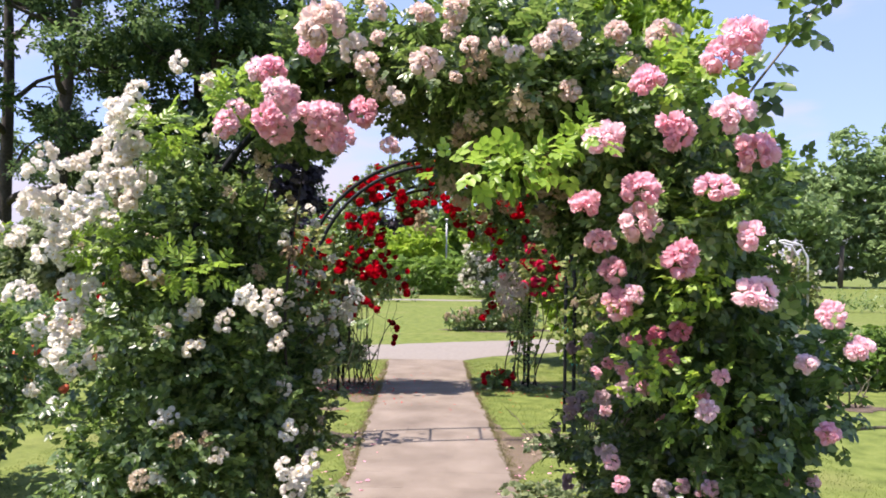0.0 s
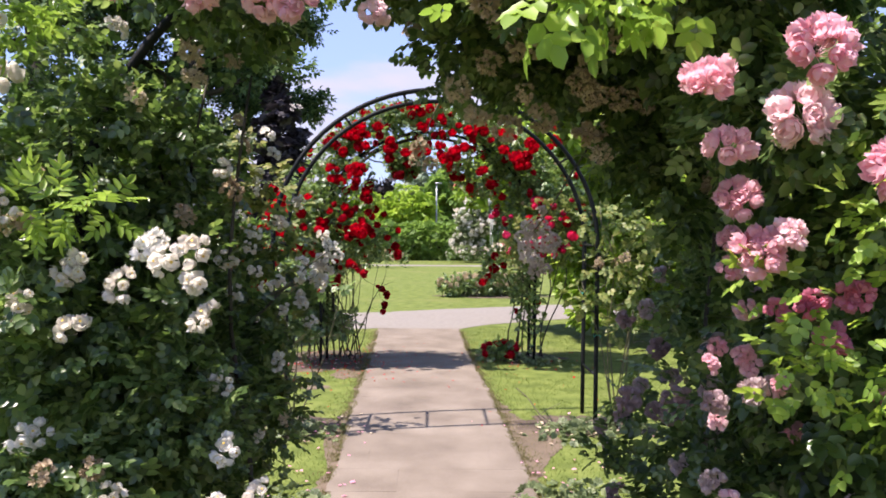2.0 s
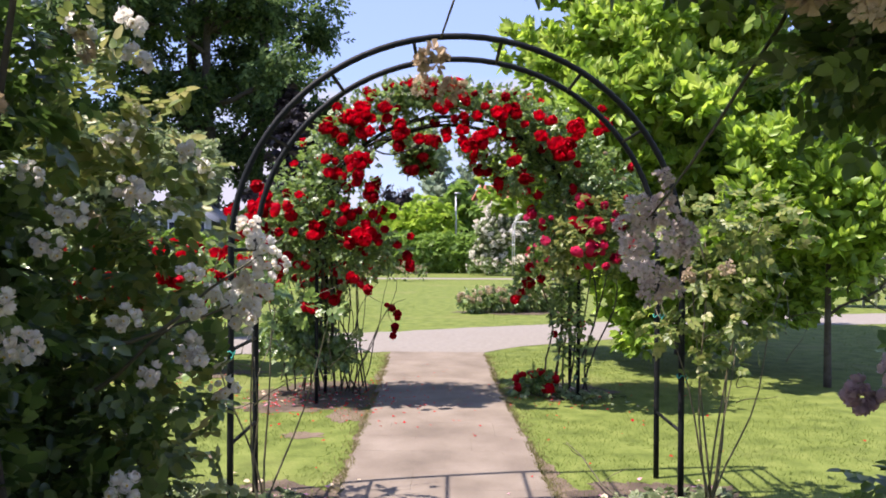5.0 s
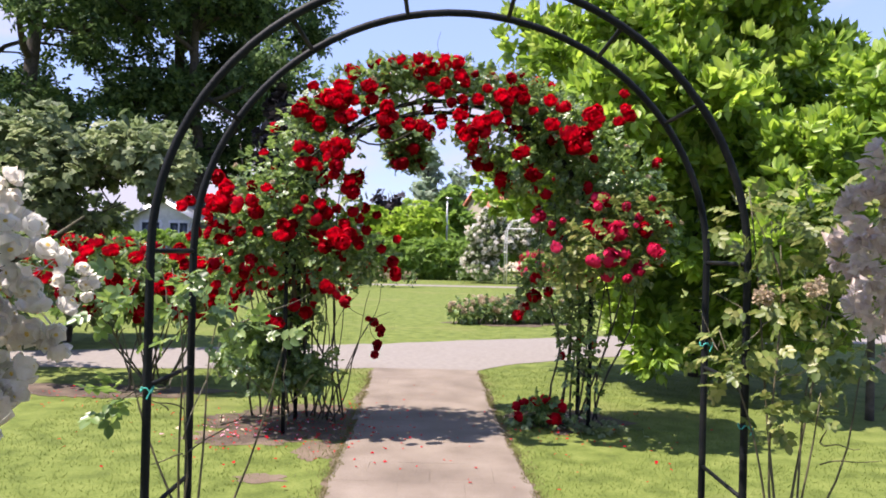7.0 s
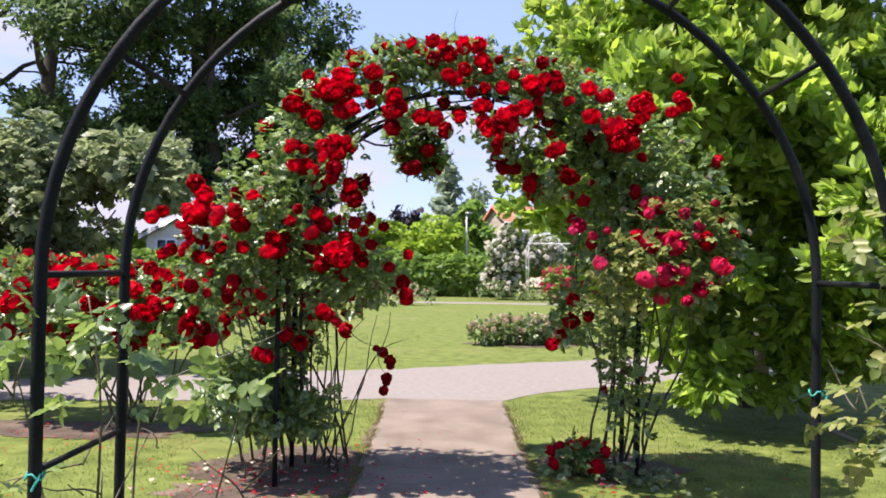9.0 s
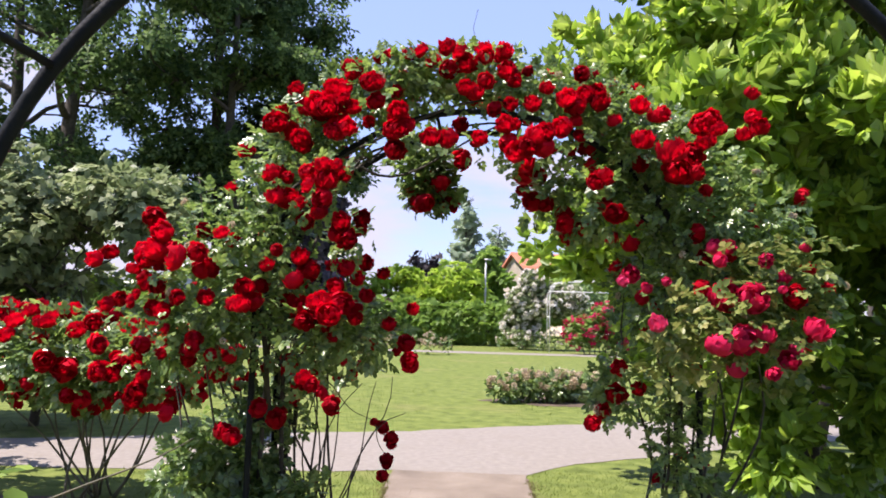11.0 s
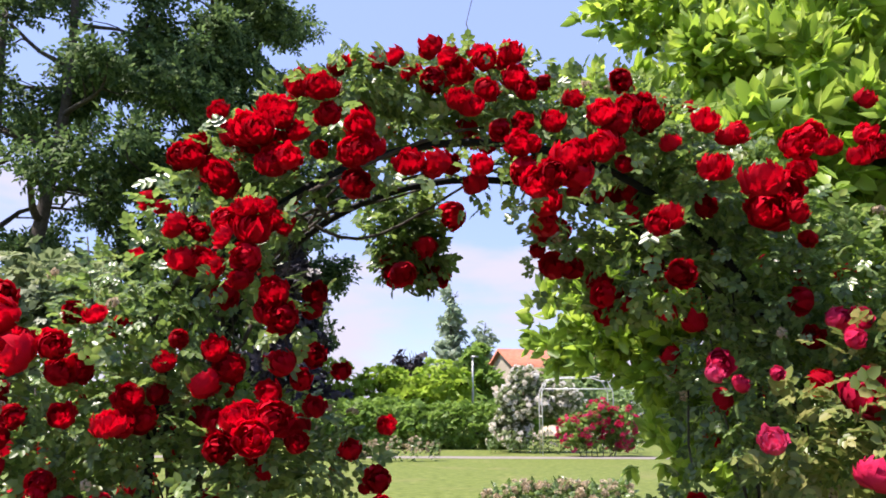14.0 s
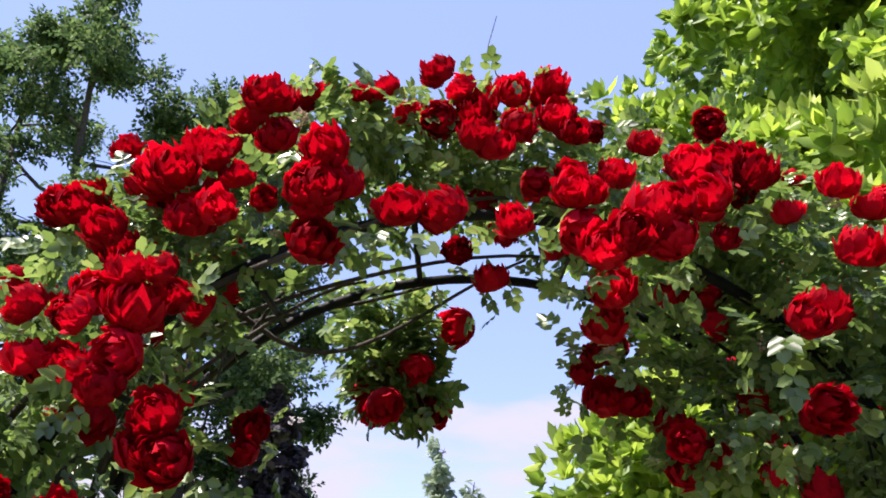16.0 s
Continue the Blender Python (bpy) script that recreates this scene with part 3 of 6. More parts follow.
def rose_arch(label, left, right, deep, top, group="garden rose arches"):
    a = thing("rose_arch", label, "garden arch", ((left[0] + right[0]) / 2, (left[1] + right[1] + deep) / 2, 0), group)
    lines = [hoop_line((left[0], left[1] + d), (right[0], right[1] + d), top) for d in (0, deep)]
    for ln in lines:
        part("hoop", mesh_of("hoop", *tube(ln, 0.017, 8), mats=[M_STEEL], smooth=True), a)
    # rungs on the posts and struts round the arch
    n = len(lines[0])
    for k in (1, 2, 3, 10, 15, 20, 25, 30, 35, n - 4, n - 3, n - 2):
        part("strut", mesh_of("strut", *tube([lines[0][k], lines[1][k]], 0.010, 6), mats=[M_STEEL], smooth=True), a)
    return a


rose_arch("black steel garden arch buried under pale climbing roses", (-1.18, 3.45), (1.14, 3.78), 0.48, 2.53)
rose_arch("bare black tubular steel garden arch over the path", (-1.17, 6.29), (1.17, 6.62), 0.48, 2.48)
rose_arch("black steel garden arch covered with red climbing roses", (-1.25, 9.13), (1.10, 9.46), 0.48, 2.55)


# ---- pale climbing roses on the first arch ----
def canes(name, parent, starts, ends, radius, seed, sway=0.06, mat=M_CANE):
    r = np.random.default_rng(seed)
    for a, b in zip(starts, ends):
        part(name, mesh_of(name, *tube(wander(a, b, 10, sway, r=r), np.linspace(radius, radius * 0.35, 10), 6), mats=[mat], smooth=True), parent)


def arch_canes(parent, left, right, top, spans, seed):
    """Canes that run along an arch from one point of its hoop to another, wavering about it."""
    r = np.random.default_rng(seed)
    ln = np.array(hoop_line(left, right, top))
    for a, b in spans:
        seg = ln[a:b] if a < b else ln[b:a][::-1]
        s = np.linspace(0, 1, len(seg))[:, None]
        p = seg + (0, r.uniform(0.0, 0.48), r.uniform(-0.06, 0.03)) + sum(np.sin(math.pi * k * s + r.uniform(0, 6)) * r.normal(size=3) * 0.05 for k in (1, 2, 3))
        part("cane", mesh_of("cane", *tube(p, np.linspace(0.013, 0.005, len(p)), 6), mats=[M_BARK], smooth=True), parent)


def blooms_at(name, meshes, rows, y, parent, seed, grow=1.0, jitter=0.06, facing=(0, -0.8, 0.45), split=0.0, most=0.0):
    """Blooms at (x, z, size) on a front near y; a large one may be two or three blooms together, or, with most, a drift of heads no larger than that."""
    r = np.random.default_rng(seed)
    for x, z, size in rows:
        many = 1 if not split or size < split else (2 if size < 1.3 * split else 3)
        each = size if many == 1 else size * 0.78
        if most:
            many = max(1, round((size / most) ** 1.8))
            each = min(size, most)
        for i in range(many):
            off = r.normal(size=3) * (0.0 if many == 1 else 0.30 * size if most else 0.36 * size)
            p = np.array((x, y + r.normal() * jitter, z)) + off
            way = np.array(facing) + r.normal(size=3) * 0.35
            bloom(name, meshes, p - unit(way) * each * 0.25, way, each * grow, parent, r)


WHITE_SIDE = [(-1.12, 3.55, 0.50, 0.50, 0.85, 0.58), (-1.15, 3.6, 1.1, 0.50, 0.74, 0.55), (-1.16, 3.65, 1.65, 0.36, 0.64, 0.48), (-1.40, 3.45, 1.45, 0.24, 0.36, 0.5),
              (-0.98, 3.85, 1.5, 0.28, 0.38, 0.5), (-1.42, 3.4, 0.65, 0.32, 0.45, 0.6), (-0.92, 3.45, 0.85, 0.30, 0.55, 0.5), (-0.85, 4.1, 0.9, 0.25, 0.4, 0.6)]
PINK_SIDE = [(1.10, 3.15, 0.5, 0.46, 0.80, 0.58), (1.08, 3.0, 1.15, 0.44, 0.60, 0.58), (0.96, 2.98, 1.78, 0.40, 0.56, 0.43), (0.72, 3.2, 2.15, 0.38, 0.65, 0.34), (1.28, 3.1, 0.9, 0.26, 0.5, 0.6), (0.88, 3.95, 0.6, 0.27, 0.36, 0.6), (1.2, 4.2, 1.3, 0.13, 0.2, 0.8), (1.02, 4.05, 1.15, 0.15, 0.25, 0.3)]
ROOF = [(-0.80, 3.65, 2.28, 0.34, 0.42, 0.24), (-0.38, 3.6, 2.50, 0.40, 0.6, 0.26), (0.12, 3.5, 2.46, 0.46, 0.74, 0.34), (0.45, 3.5, 2.40, 0.42, 0.76, 0.36), (0.35, 3.1, 2.27, 0.35, 0.42, 0.28), (0.12, 4.0, 2.14, 0.34, 0.34, 0.24), (0.5, 4.0, 2.10, 0.38, 0.4, 0.28), (0.88, 3.9, 1.95, 0.3, 0.4, 0.26), (0.95, 4.15, 2.0, 0.34, 0.3, 0.2), (1.15, 3.9, 1.75, 0.2, 0.35, 0.3)]
PINK_AT = [(0.88, 2.3, 0.23), (0.79, 2.06, 0.18), (1.01, 1.95, 0.15), (0.64, 1.82, 0.13), (0.86, 1.84, 0.13), (0.67, 1.71, 0.15), (0.95, 1.67, 0.1), (1, 1.5, 0.15), (1.2, 1.43, 0.09), (0.87, 1.1, 0.08), (1.27, 1.33, 0.09), (1.2, 1.26, 0.08), (0.91, 1.21, 0.06), (1.25, 1.04, 0.08), (0.64, 2.17, 0.11)]
FADED_AT = [(0.44, 1.98, 0.1), (0.5, 1.94, 0.11), (0.57, 1.92, 0.1), (0.68, 1.93, 0.12), (0.47, 1.91, 0.09), (0.12, 2.02, 0.09), (0.02, 1.94, 0.1), (0.08, 1.85, 0.11), (0.18, 1.82, 0.11), (0.32, 1.86, 0.12), (0.5, 1.74, 0.08), (0.25, 1.93, 0.08)]
PINK_INNER = [(0.55, 2.02, 0.15), (0.482, 1.79, 0.115), (0.545, 1.665, 0.105), (0.595, 1.44, 0.115), (0.655, 1.47, 0.07)]
ROSY_AT = [(0.752, 1.323, 0.075), (0.83, 1.335, 0.08), (0.69, 1.305, 0.055), (0.806, 1.247, 0.085), (0.92, 1.12, 0.07)]
LOW_AT = [(0.65, 0.84, 0.098), (0.89, 0.94, 0.0872), (0.94, 0.76, 0.164), (0.69, 1.17, 0.0654), (0.57, 1.18, 0.0545), (0.75, 1.12, 0.0545), (1.32, 0.78, 0.109), (0.62, 1.02, 0.06), (0.64, 1.09, 0.109), (1.19, 1.32, 0.0872), (1.16, 0.98, 0.098), (0.79, 0.78, 0.0872), (1.02, 0.71, 0.12)]
PALE_AT = [(-0.46, 2.44, 0.165), (-0.24, 2.46, 0.078), (-0.08, 2.44, 0.0877), (0.01, 2.43, 0.0682), (0.08, 2.36, 0.0682), (0.19, 2.35, 0.0682), (0.23, 2.31, 0.0682), (-0.34, 2.34, 0.0974), (-0.24, 2.34, 0.0487), (-0.28, 2.26, 0.078), (-0.07, 2.27, 0.107), (0.04, 2.25, 0.0487), (-0.20, 2.19, 0.0487), (0.44, 2.19, 0.078), (0.43, 2.41, 0.117), (0.63, 2.42, 0.0877), (0.78, 2.41, 0.117), (0.33, 2.33, 0.0682), (0.04, 2.50, 0.0974), (-0.17, 2.14, 0.0487), (-0.19, 2.63, 0.078), (0.11, 2.61, 0.0877), (0.32, 2.59, 0.0974), (0.53, 2.64, 0.0877), (-0.39, 2.60, 0.0974), (0.79, 2.60, 0.117)]
ROOF_PINK_AT = [(-0.62, 2.36, 0.24), (-0.75, 2.34, 0.11), (-0.51, 2.16, 0.17), (-0.71, 2.11, 0.16), (-0.88, 2.1, 0.11), (-0.53, 2.06, 0.18), (-0.33, 2.16, 0.13), (-0.42, 2.06, 0.13), (-0.83, 2.17, 0.09), (-0.22, 2.04, 0.08), (-0.65, 2.23, 0.13)]
WHITE_AT = [(-1.34, 2.17, 0.14), (-1.4, 2, 0.21), (-1.36, 1.86, 0.19), (-1.63, 1.77, 0.24), (-1.67, 1.62, 0.12), (-1.57, 1.64, 0.17), (-1.7, 1.43, 0.11), (-1.45, 1.44, 0.11), (-1.49, 1.36, 0.11), (-1.5, 1.26, 0.12), (-1.56, 1.17, 0.09), (-0.73, 1.4, 0.14), (-0.67, 1.34, 0.14), (-1.02, 1.36, 0.09), (-0.97, 1.31, 0.14), (-1.11, 1.28, 0.11), (-0.66, 1.25, 0.09), (-0.58, 0.82, 0.12), (-0.59, 0.7, 0.15), (-0.52, 0.78, 0.1), (-1.08, 2.35, 0.09), (-1, 2.3, 0.09), (-1.11, 0.72, 0.09), (-0.8, 1.43, 0.09), (-1, 1.22, 0.09), (-1.47, 1.93, 0.17), (-1.3, 2.08, 0.14), (-1.49, 1.79, 0.14)]
WHITE_DRIFT = [(-1.32, 2.17, 0.13), (-1.27, 2.2, 0.10), (-1.38, 2.1, 0.12), (-1.33, 2.03, 0.14), (-1.4, 1.96, 0.14), (-1.34, 1.92, 0.13), (-1.42, 1.87, 0.12), (-1.31, 1.82, 0.12), (-1.66, 1.8, 0.13), (-1.58, 1.77, 0.13), (-1.52, 1.72, 0.12), (-1.6, 1.68, 0.14), (-1.65, 1.6, 0.12), (-1.57, 1.56, 0.12), (-1.52, 1.48, 0.12), (-1.54, 1.37, 0.12), (-1.6, 1.22, 0.13), (-1.57, 1.13, 0.1), (-1.24, 2.26, 0.08)]
RED_FRONT = [(-0.63, 2.45, 0.089), (-0.61, 2.54, 0.076), (-0.51, 2.4, 0.091), (-0.51, 2.34, 0.086), (-0.51, 2.26, 0.086), (-0.5, 2.22, 0.078), (-0.46, 2.33, 0.049), (-0.33, 2.29, 0.093), (-0.91, 2.1, 0.063), (-0.84, 2.15, 0.068), (-0.82, 2.08, 0.083), (-0.79, 2.12, 0.062), (-0.78, 2.13, 0.049), (-0.91, 2.03, 0.055), (-0.85, 1.97, 0.076), (-0.86, 1.92, 0.066), (-0.75, 1.87, 0.071), (-0.75, 1.82, 0.078), (-0.72, 1.79, 0.078)]
RED_MID = [(-0.87, 2.37, 0.105), (-0.82, 2.35, 0.082), (-1.01, 2.31, 0.091), (-0.81, 2.52, 0.061), (-0.75, 2.48, 0.067), (-0.76, 2.36, 0.07), (-0.66, 2.38, 0.047), (-0.14, 2.58, 0.088), (-0.15, 2.55, 0.07), (-1.15, 2.13, 0.07), (-1.06, 2.11, 0.047), (-1.11, 2.03, 0.082), (-1.1, 1.97, 0.094), (-1, 1.98, 0.059), (-0.77, 2.12, 0.061), (-0.89, 2.08, 0.061)]
RED_BACK = [(-1.14, 2.47, 0.069), (-1.07, 2.59, 0.064), (-0.96, 2.52, 0.125), (-0.89, 2.48, 0.088), (-1.16, 2.36, 0.094), (-1.09, 2.38, 0.081), (-0.81, 2.61, 0.1), (-0.78, 2.69, 0.077), (-0.64, 2.77, 0.05), (-0.59, 2.79, 0.055), (-0.485, 2.79, 0.055), (-0.37, 2.78, 0.064), (-0.27, 2.82, 0.088), (-0.27, 2.73, 0.094), (-0.19, 2.74, 0.081)]
RED_REAR = [(-0.76, 1.98, 0.071), (-0.77, 1.91, 0.063)]
RIGHT_FRONT = [(-0.12, 2.29, 0.058), (-0, 2.35, 0.066), (0.04, 2.35, 0.049), (0.07, 2.26, 0.089), (0.05, 2.21, 0.074), (0.1, 2.23, 0.063), (0.15, 2.3, 0.081), (0.17, 2.24, 0.076), (0.18, 2.31, 0.071), (0.25, 2.34, 0.079), (0.46, 2.12, 0.074), (0.42, 2.08, 0.059)]
RIGHT_MID = [(-0.03, 2.76, 0.045), (0.01, 2.69, 0.073), (0.04, 2.66, 0.061), (0.05, 2.62, 0.054), (-0.04, 2.47, 0.059), (0.03, 2.5, 0.054), (0.14, 2.51, 0.067), (0.21, 2.59, 0.056), (0.35, 2.56, 0.103), (0.39, 2.57, 0.073), (0.36, 2.44, 0.053), (0.38, 2.35, 0.047), (0.46, 2.58, 0.073), (0.47, 2.53, 0.073), (0.55, 2.45, 0.056), (0.67, 2.52, 0.069), (0.76, 2.48, 0.063), (0.69, 2.35, 0.082), (0.07, 2.2, 0.094), (0.55, 1.96, 0.075)]
RIGHT_REAR = [(0.16, 2.22, 0.058), (0.2, 2.17, 0.099), (0.22, 2.1, 0.086), (0.18, 2.09, 0.082), (0.12, 2.15, 0.049), (0.36, 2.03, 0.074), (0.57, 2.09, 0.063), (0.45, 1.95, 0.07), (0.38, 1.91, 0.077), (0.29, 2.41, 0.06), (0.38, 2.39, 0.06), (-0.23, 2.53, 0.069), (0.05, 2.53, 0.06), (-0.13, 2.46, 0.081)]
RED_HANG = [(-0.53, 2.19, 0.079), (-0.5, 2.12, 0.108), (-0.44, 2.1, 0.098), (-0.41, 2.23, 0.088), (-0.32, 2.15, 0.118), (-0.24, 2.39, 0.098), (-0.35, 2.23, 0.088), (-0.47, 2.25, 0.069)]
RED_B = [(-1.67, 1.84, 0.13), (-1.74, 1.75, 0.12), (-1.87, 1.66, 0.1), (-1.64, 1.66, 0.15), (-1.78, 1.64, 0.09), (-1.45, 1.67, 0.12), (-1.67, 1.51, 0.1), (-1.37, 1.83, 0.09), (-0.99, 1.76, 0.11), (-0.98, 1.63, 0.13), (-1.07, 1.74, 0.06), (-1.14, 1.68, 0.07), (-1.2, 1.53, 0.12), (-1.25, 1.47, 0.1), (-0.84, 1.54, 0.11), (-0.91, 1.5, 0.12), (-0.79, 1.45, 0.14), (-0.87, 1.37, 0.11), (-0.68, 1.43, 0.07), (-0.53, 1.41, 0.07), (-0.65, 1.72, 0.1), (-0.69, 1.62, 0.07), (-0.63, 1.54, 0.07), (-0.57, 1.65, 0.06), (-0.42, 1.48, 0.06), (-0.45, 1.31, 0.08), (-0.4, 1.21, 0.1), (-0.93, 1.11, 0.1)]
RED_C = [(-0.87, 1.12, 0.09), (-0.74, 1.03, 0.08), (-1.25, 0.91, 0.11), (-1.32, 1.22, 0.08), (-1.52, 1.2, 0.07), (-1.69, 1.41, 0.1), (-1.82, 1.45, 0.09), (-1.95, 1.37, 0.08), (-1.93, 1.26, 0.08), (-1.92, 1.13, 0.08), (-1.73, 1.01, 0.11), (-1.76, 1.12, 0.09), (-1.59, 0.95, 0.08), (-1.09, 0.97, 0.11), (-1.43, 1.31, 0.07), (-1.59, 1.35, 0.05)]
RED_D = [(0.8, 2.48, 0.07), (0.85, 2.28, 0.15), (0.91, 2.36, 0.12), (1, 2.43, 0.08), (0.95, 2.18, 0.09), (1, 2.37, 0.07), (1.16, 2.44, 0.09), (1.26, 2.43, 0.08), (1.2, 2.57, 0.06)]
RED_E = [(0.63, 2, 0.06), (1.12, 2.03, 0.06), (0.62, 1.21, 0.07), (0.62, 1.08, 0.09), (0.72, 1.11, 0.06), (0.56, 0.98, 0.07), (0.5, 0.92, 0.07)]
CERISE_AT = [(0.69, 1.45, 0.075), (0.59, 1.66, 0.07), (0.54, 1.63, 0.05), (0.7, 1.61, 0.05), (0.75, 1.63, 0.04), (1.01, 1.81, 0.07), (1.05, 1.81, 0.07), (1, 1.74, 0.06), (1.18, 1.73, 0.06), (1.1, 1.53, 0.16), (1.17, 1.42, 0.08), (1.17, 1.36, 0.06), (1.26, 1.3, 0.08), (1.08, 1.26, 0.08), (1.33, 1.35, 0.07), (1.35, 1.59, 0.1), (1.29, 1.67, 0.06), (1.37, 1.45, 0.1), (1.38, 1.81, 0.05), (0.96, 1.37, 0.1), (1.25, 1.61, 0.04), (1.18, 1.23, 0.06)]

def drawn_in(lumps, by):
    """The same lumps with their radii less by a margin."""
    return [(*l[:3], *(max(k - by, 0.08) for k in l[3:6])) for l in lumps]


white_rose = thing("climbing_rose", "white-flowered climbing rose smothering one side of the arch", "rose bush", (-1.1, 3.7, 0), "climbing roses")
foliage("foliage", drawn_in(WHITE_SIDE, 0.08), 2000, ROSE_SPRIG, 0.068, M_ROSE_LEAF, white_rose, 11, shell=0.55)
foliage("spray", clumps(drawn_in(WHITE_SIDE, 0.05), 150, 211, 0.14), 7600, ROSE_SPRIG, 0.068, M_ROSE_LEAF, white_rose, 311, shell=0.8, droop=-0.1)
# sprays in a paler leaf colour, for the sunlit leaves at the rear
foliage("spray", [(-0.82, 4.3, 1.35, 0.2, 0.15, 0.4), (-0.75, 4.2, 0.9, 0.18, 0.15, 0.25), (-0.95, 4.3, 1.7, 0.2, 0.15, 0.2)], 420, ROSE_SPRIG, 0.08, M_PALE_ROSE, white_rose, 411, shell=0.9)
foliage("young_shoot", [(-1.22, 3.15, 2.08, 0.13, 0.12, 0.12), (-0.86, 3.1, 2.22, 0.12, 0.12, 0.1), (-1.0, 3.0, 1.52, 0.16, 0.1, 0.05), (-1.4, 3.1, 1.6, 0.12, 0.1, 0.12)], 190, YOUNG_SPRIG, 0.085, M_YOUNG_LEAF, white_rose, 15, shell=0.8, label="yellow-green young shoots")
# hidden filler leaves, added to keep the sun out of the bush
foliage("inner_leaves", drawn_in(WHITE_SIDE, 0.14), 2200, ROSE_SPRIG, 0.085, M_ROSE_LEAF, white_rose, 511, shell=1.0)
canes("cane", white_rose, [(-1.2 + 0.1 * i, 3.7 + 0.07 * (i % 3), 0) for i in range(5)], [(-1.3 + 0.15 * i, 3.7, 2.0) for i in range(5)], 0.012, 12, mat=M_BARK)
blooms_at("flower_head", B_WHITE, WHITE_AT, 3.0, white_rose, 16, 1.0, facing=(-0.45, -0.6, 0.6), most=0.088)
blooms_at("flower_head", B_WHITE, WHITE_DRIFT, 3.1, white_rose, 216, 1.0, facing=(-0.45, -0.6, 0.6))
blooms_at("flower_head", B_WHITE, [(-0.50, 1.42, 0.08), (-0.53, 1.45, 0.07), (-0.49, 1.38, 0.07), (-0.46, 1.35, 0.05), (-0.54, 1.34, 0.09), (-0.51, 1.31, 0.08), (-0.55, 1.27, 0.10), (-0.53, 1.24, 0.08), (-0.58, 1.08, 0.07)], 4.25, white_rose, 116, 0.85, jitter=0.03)
canes("cane", white_rose, [(-0.75, 4.0, 1.2), (-0.8, 4.0, 1.1)], [(-0.45, 4.26, 1.42), (-0.55, 4.26, 1.28)], 0.005, 117, 0.02)
blooms_over("flower_head", B_WHITE, WHITE_SIDE, 16, 0.085, white_rose, 13, keep=lambda p: p[1] < 3.7)
blooms_at("flower_head", B_WHITE, [(-0.72, 1.365, 0.07), (-0.63, 1.335, 0.05), (-0.60, 1.285, 0.045)], 3.48, white_rose, 416, 1.0, facing=(0.3, -0.8, 0.4), jitter=0.03)
blooms_over("faded_head", B_CREAM, WHITE_SIDE, 30, 0.075, white_rose, 14)
blooms_over("flower_head", B_WHITE, [(-0.85, 4.1, 1.35, 0.28, 0.35, 0.5)], 34, 0.055, white_rose, 215, keep=lambda p: p[0] > -0.95)
blooms_over("flower_head", B_WHITE, WHITE_SIDE, 5, 0.065, white_rose, 115, keep=lambda p: p[0] > -1.05 and 3.2 < p[1] < 3.9 and p[2] > 0.6)

pink_rose = thing("climbing_rose", "pink-flowered climbing rose covering the arch side and roof", "rose bush", (1.0, 3.6, 0), "climbing roses")
foliage("foliage", drawn_in(PINK_SIDE + ROOF, 0.08), 4200, ROSE_SPRIG, 0.082, M_ROSE_LEAF, pink_rose, 21, shell=0.6)
foliage("spray", clumps(drawn_in(PINK_SIDE + ROOF, 0.07), 230, 221, 0.15), 10500, ROSE_SPRIG, 0.074, M_ROSE_LEAF, pink_rose, 321, shell=0.8, droop=-0.1)
foliage("young_shoot", [(0.10, 2.33, 1.84, 0.14, 0.10, 0.05), (0.28, 2.36, 1.89, 0.14, 0.10, 0.06), (0.42, 2.36, 1.96, 0.08, 0.08, 0.05), (0.85, 2.6, 2.25, 0.2, 0.12, 0.16), (0.95, 2.5, 1.75, 0.12, 0.1, 0.12), (0.2, 2.36, 1.88, 0.1, 0.08, 0.05)], 175, ROSE_SPRIG, 0.085, M_YOUNG_LEAF, pink_rose, 26, shell=0.9, label="yellow-green young shoots", upward=1.6)
# sprays in the brighter broad_leaf colour stand in for sunlit leaves in front
foliage("young_spray", [(0.72, 2.58, 1.20, 0.13, 0.08, 0.10), (0.66, 2.6, 1.36, 0.1, 0.08, 0.1), (0.86, 2.55, 1.5, 0.14, 0.08, 0.12), (0.9, 2.6, 1.1, 0.14, 0.08, 0.14)], 150, ROSE_SPRIG, 0.056, M_BROAD_LEAF, pink_rose, 427, shell=0.9)
# unseen filler leaves, added to block the sun and darken the roof's underside
foliage("inner_leaves", drawn_in(PINK_SIDE[:5], 0.14) + [(a, b, c + 0.06, d * 0.9, e * 0.9, f * 0.6) for a, b, c, d, e, f in ROOF], 5200, ROSE_SPRIG, 0.09, M_ROSE_LEAF, pink_rose, 521, shell=1.0)
foliage("hanging_leaves", [(0.66, 3.95, 1.74, 0.12, 0.2, 0.09), (0.82, 3.95, 1.72, 0.14, 0.2, 0.16), (0.92, 3.95, 1.52, 0.10, 0.18, 0.14)], 460, ROSE_SPRIG, 0.08, M_ROSE_LEAF, pink_rose, 527, shell=0.95)
canes("cane", pink_rose, [(1.08 + 0.05 * i, 3.9 + 0.1 * (i % 3), 0) for i in range(6)], [(1.0 + 0.06 * i, 3.9 + 0.12 * (i % 3), 2.15) for i in range(6)], 0.013, 22, mat=M_BARK)
blooms_at("flower_head", B_PINK, PINK_AT, 2.40, pink_rose, 23, 1.0, most=0.14, facing=(-0.3, -0.6, 0.75))
blooms_at("flower_head", B_PINK, [(0.77, 1.59, 0.13)], 2.35, pink_rose, 124, 1.0, jitter=0.0)
blooms_at("flower_head", B_PINK, PINK_INNER, 2.56, pink_rose, 123, 1.0, jitter=0.02, facing=(-0.35, -0.6, 0.6))
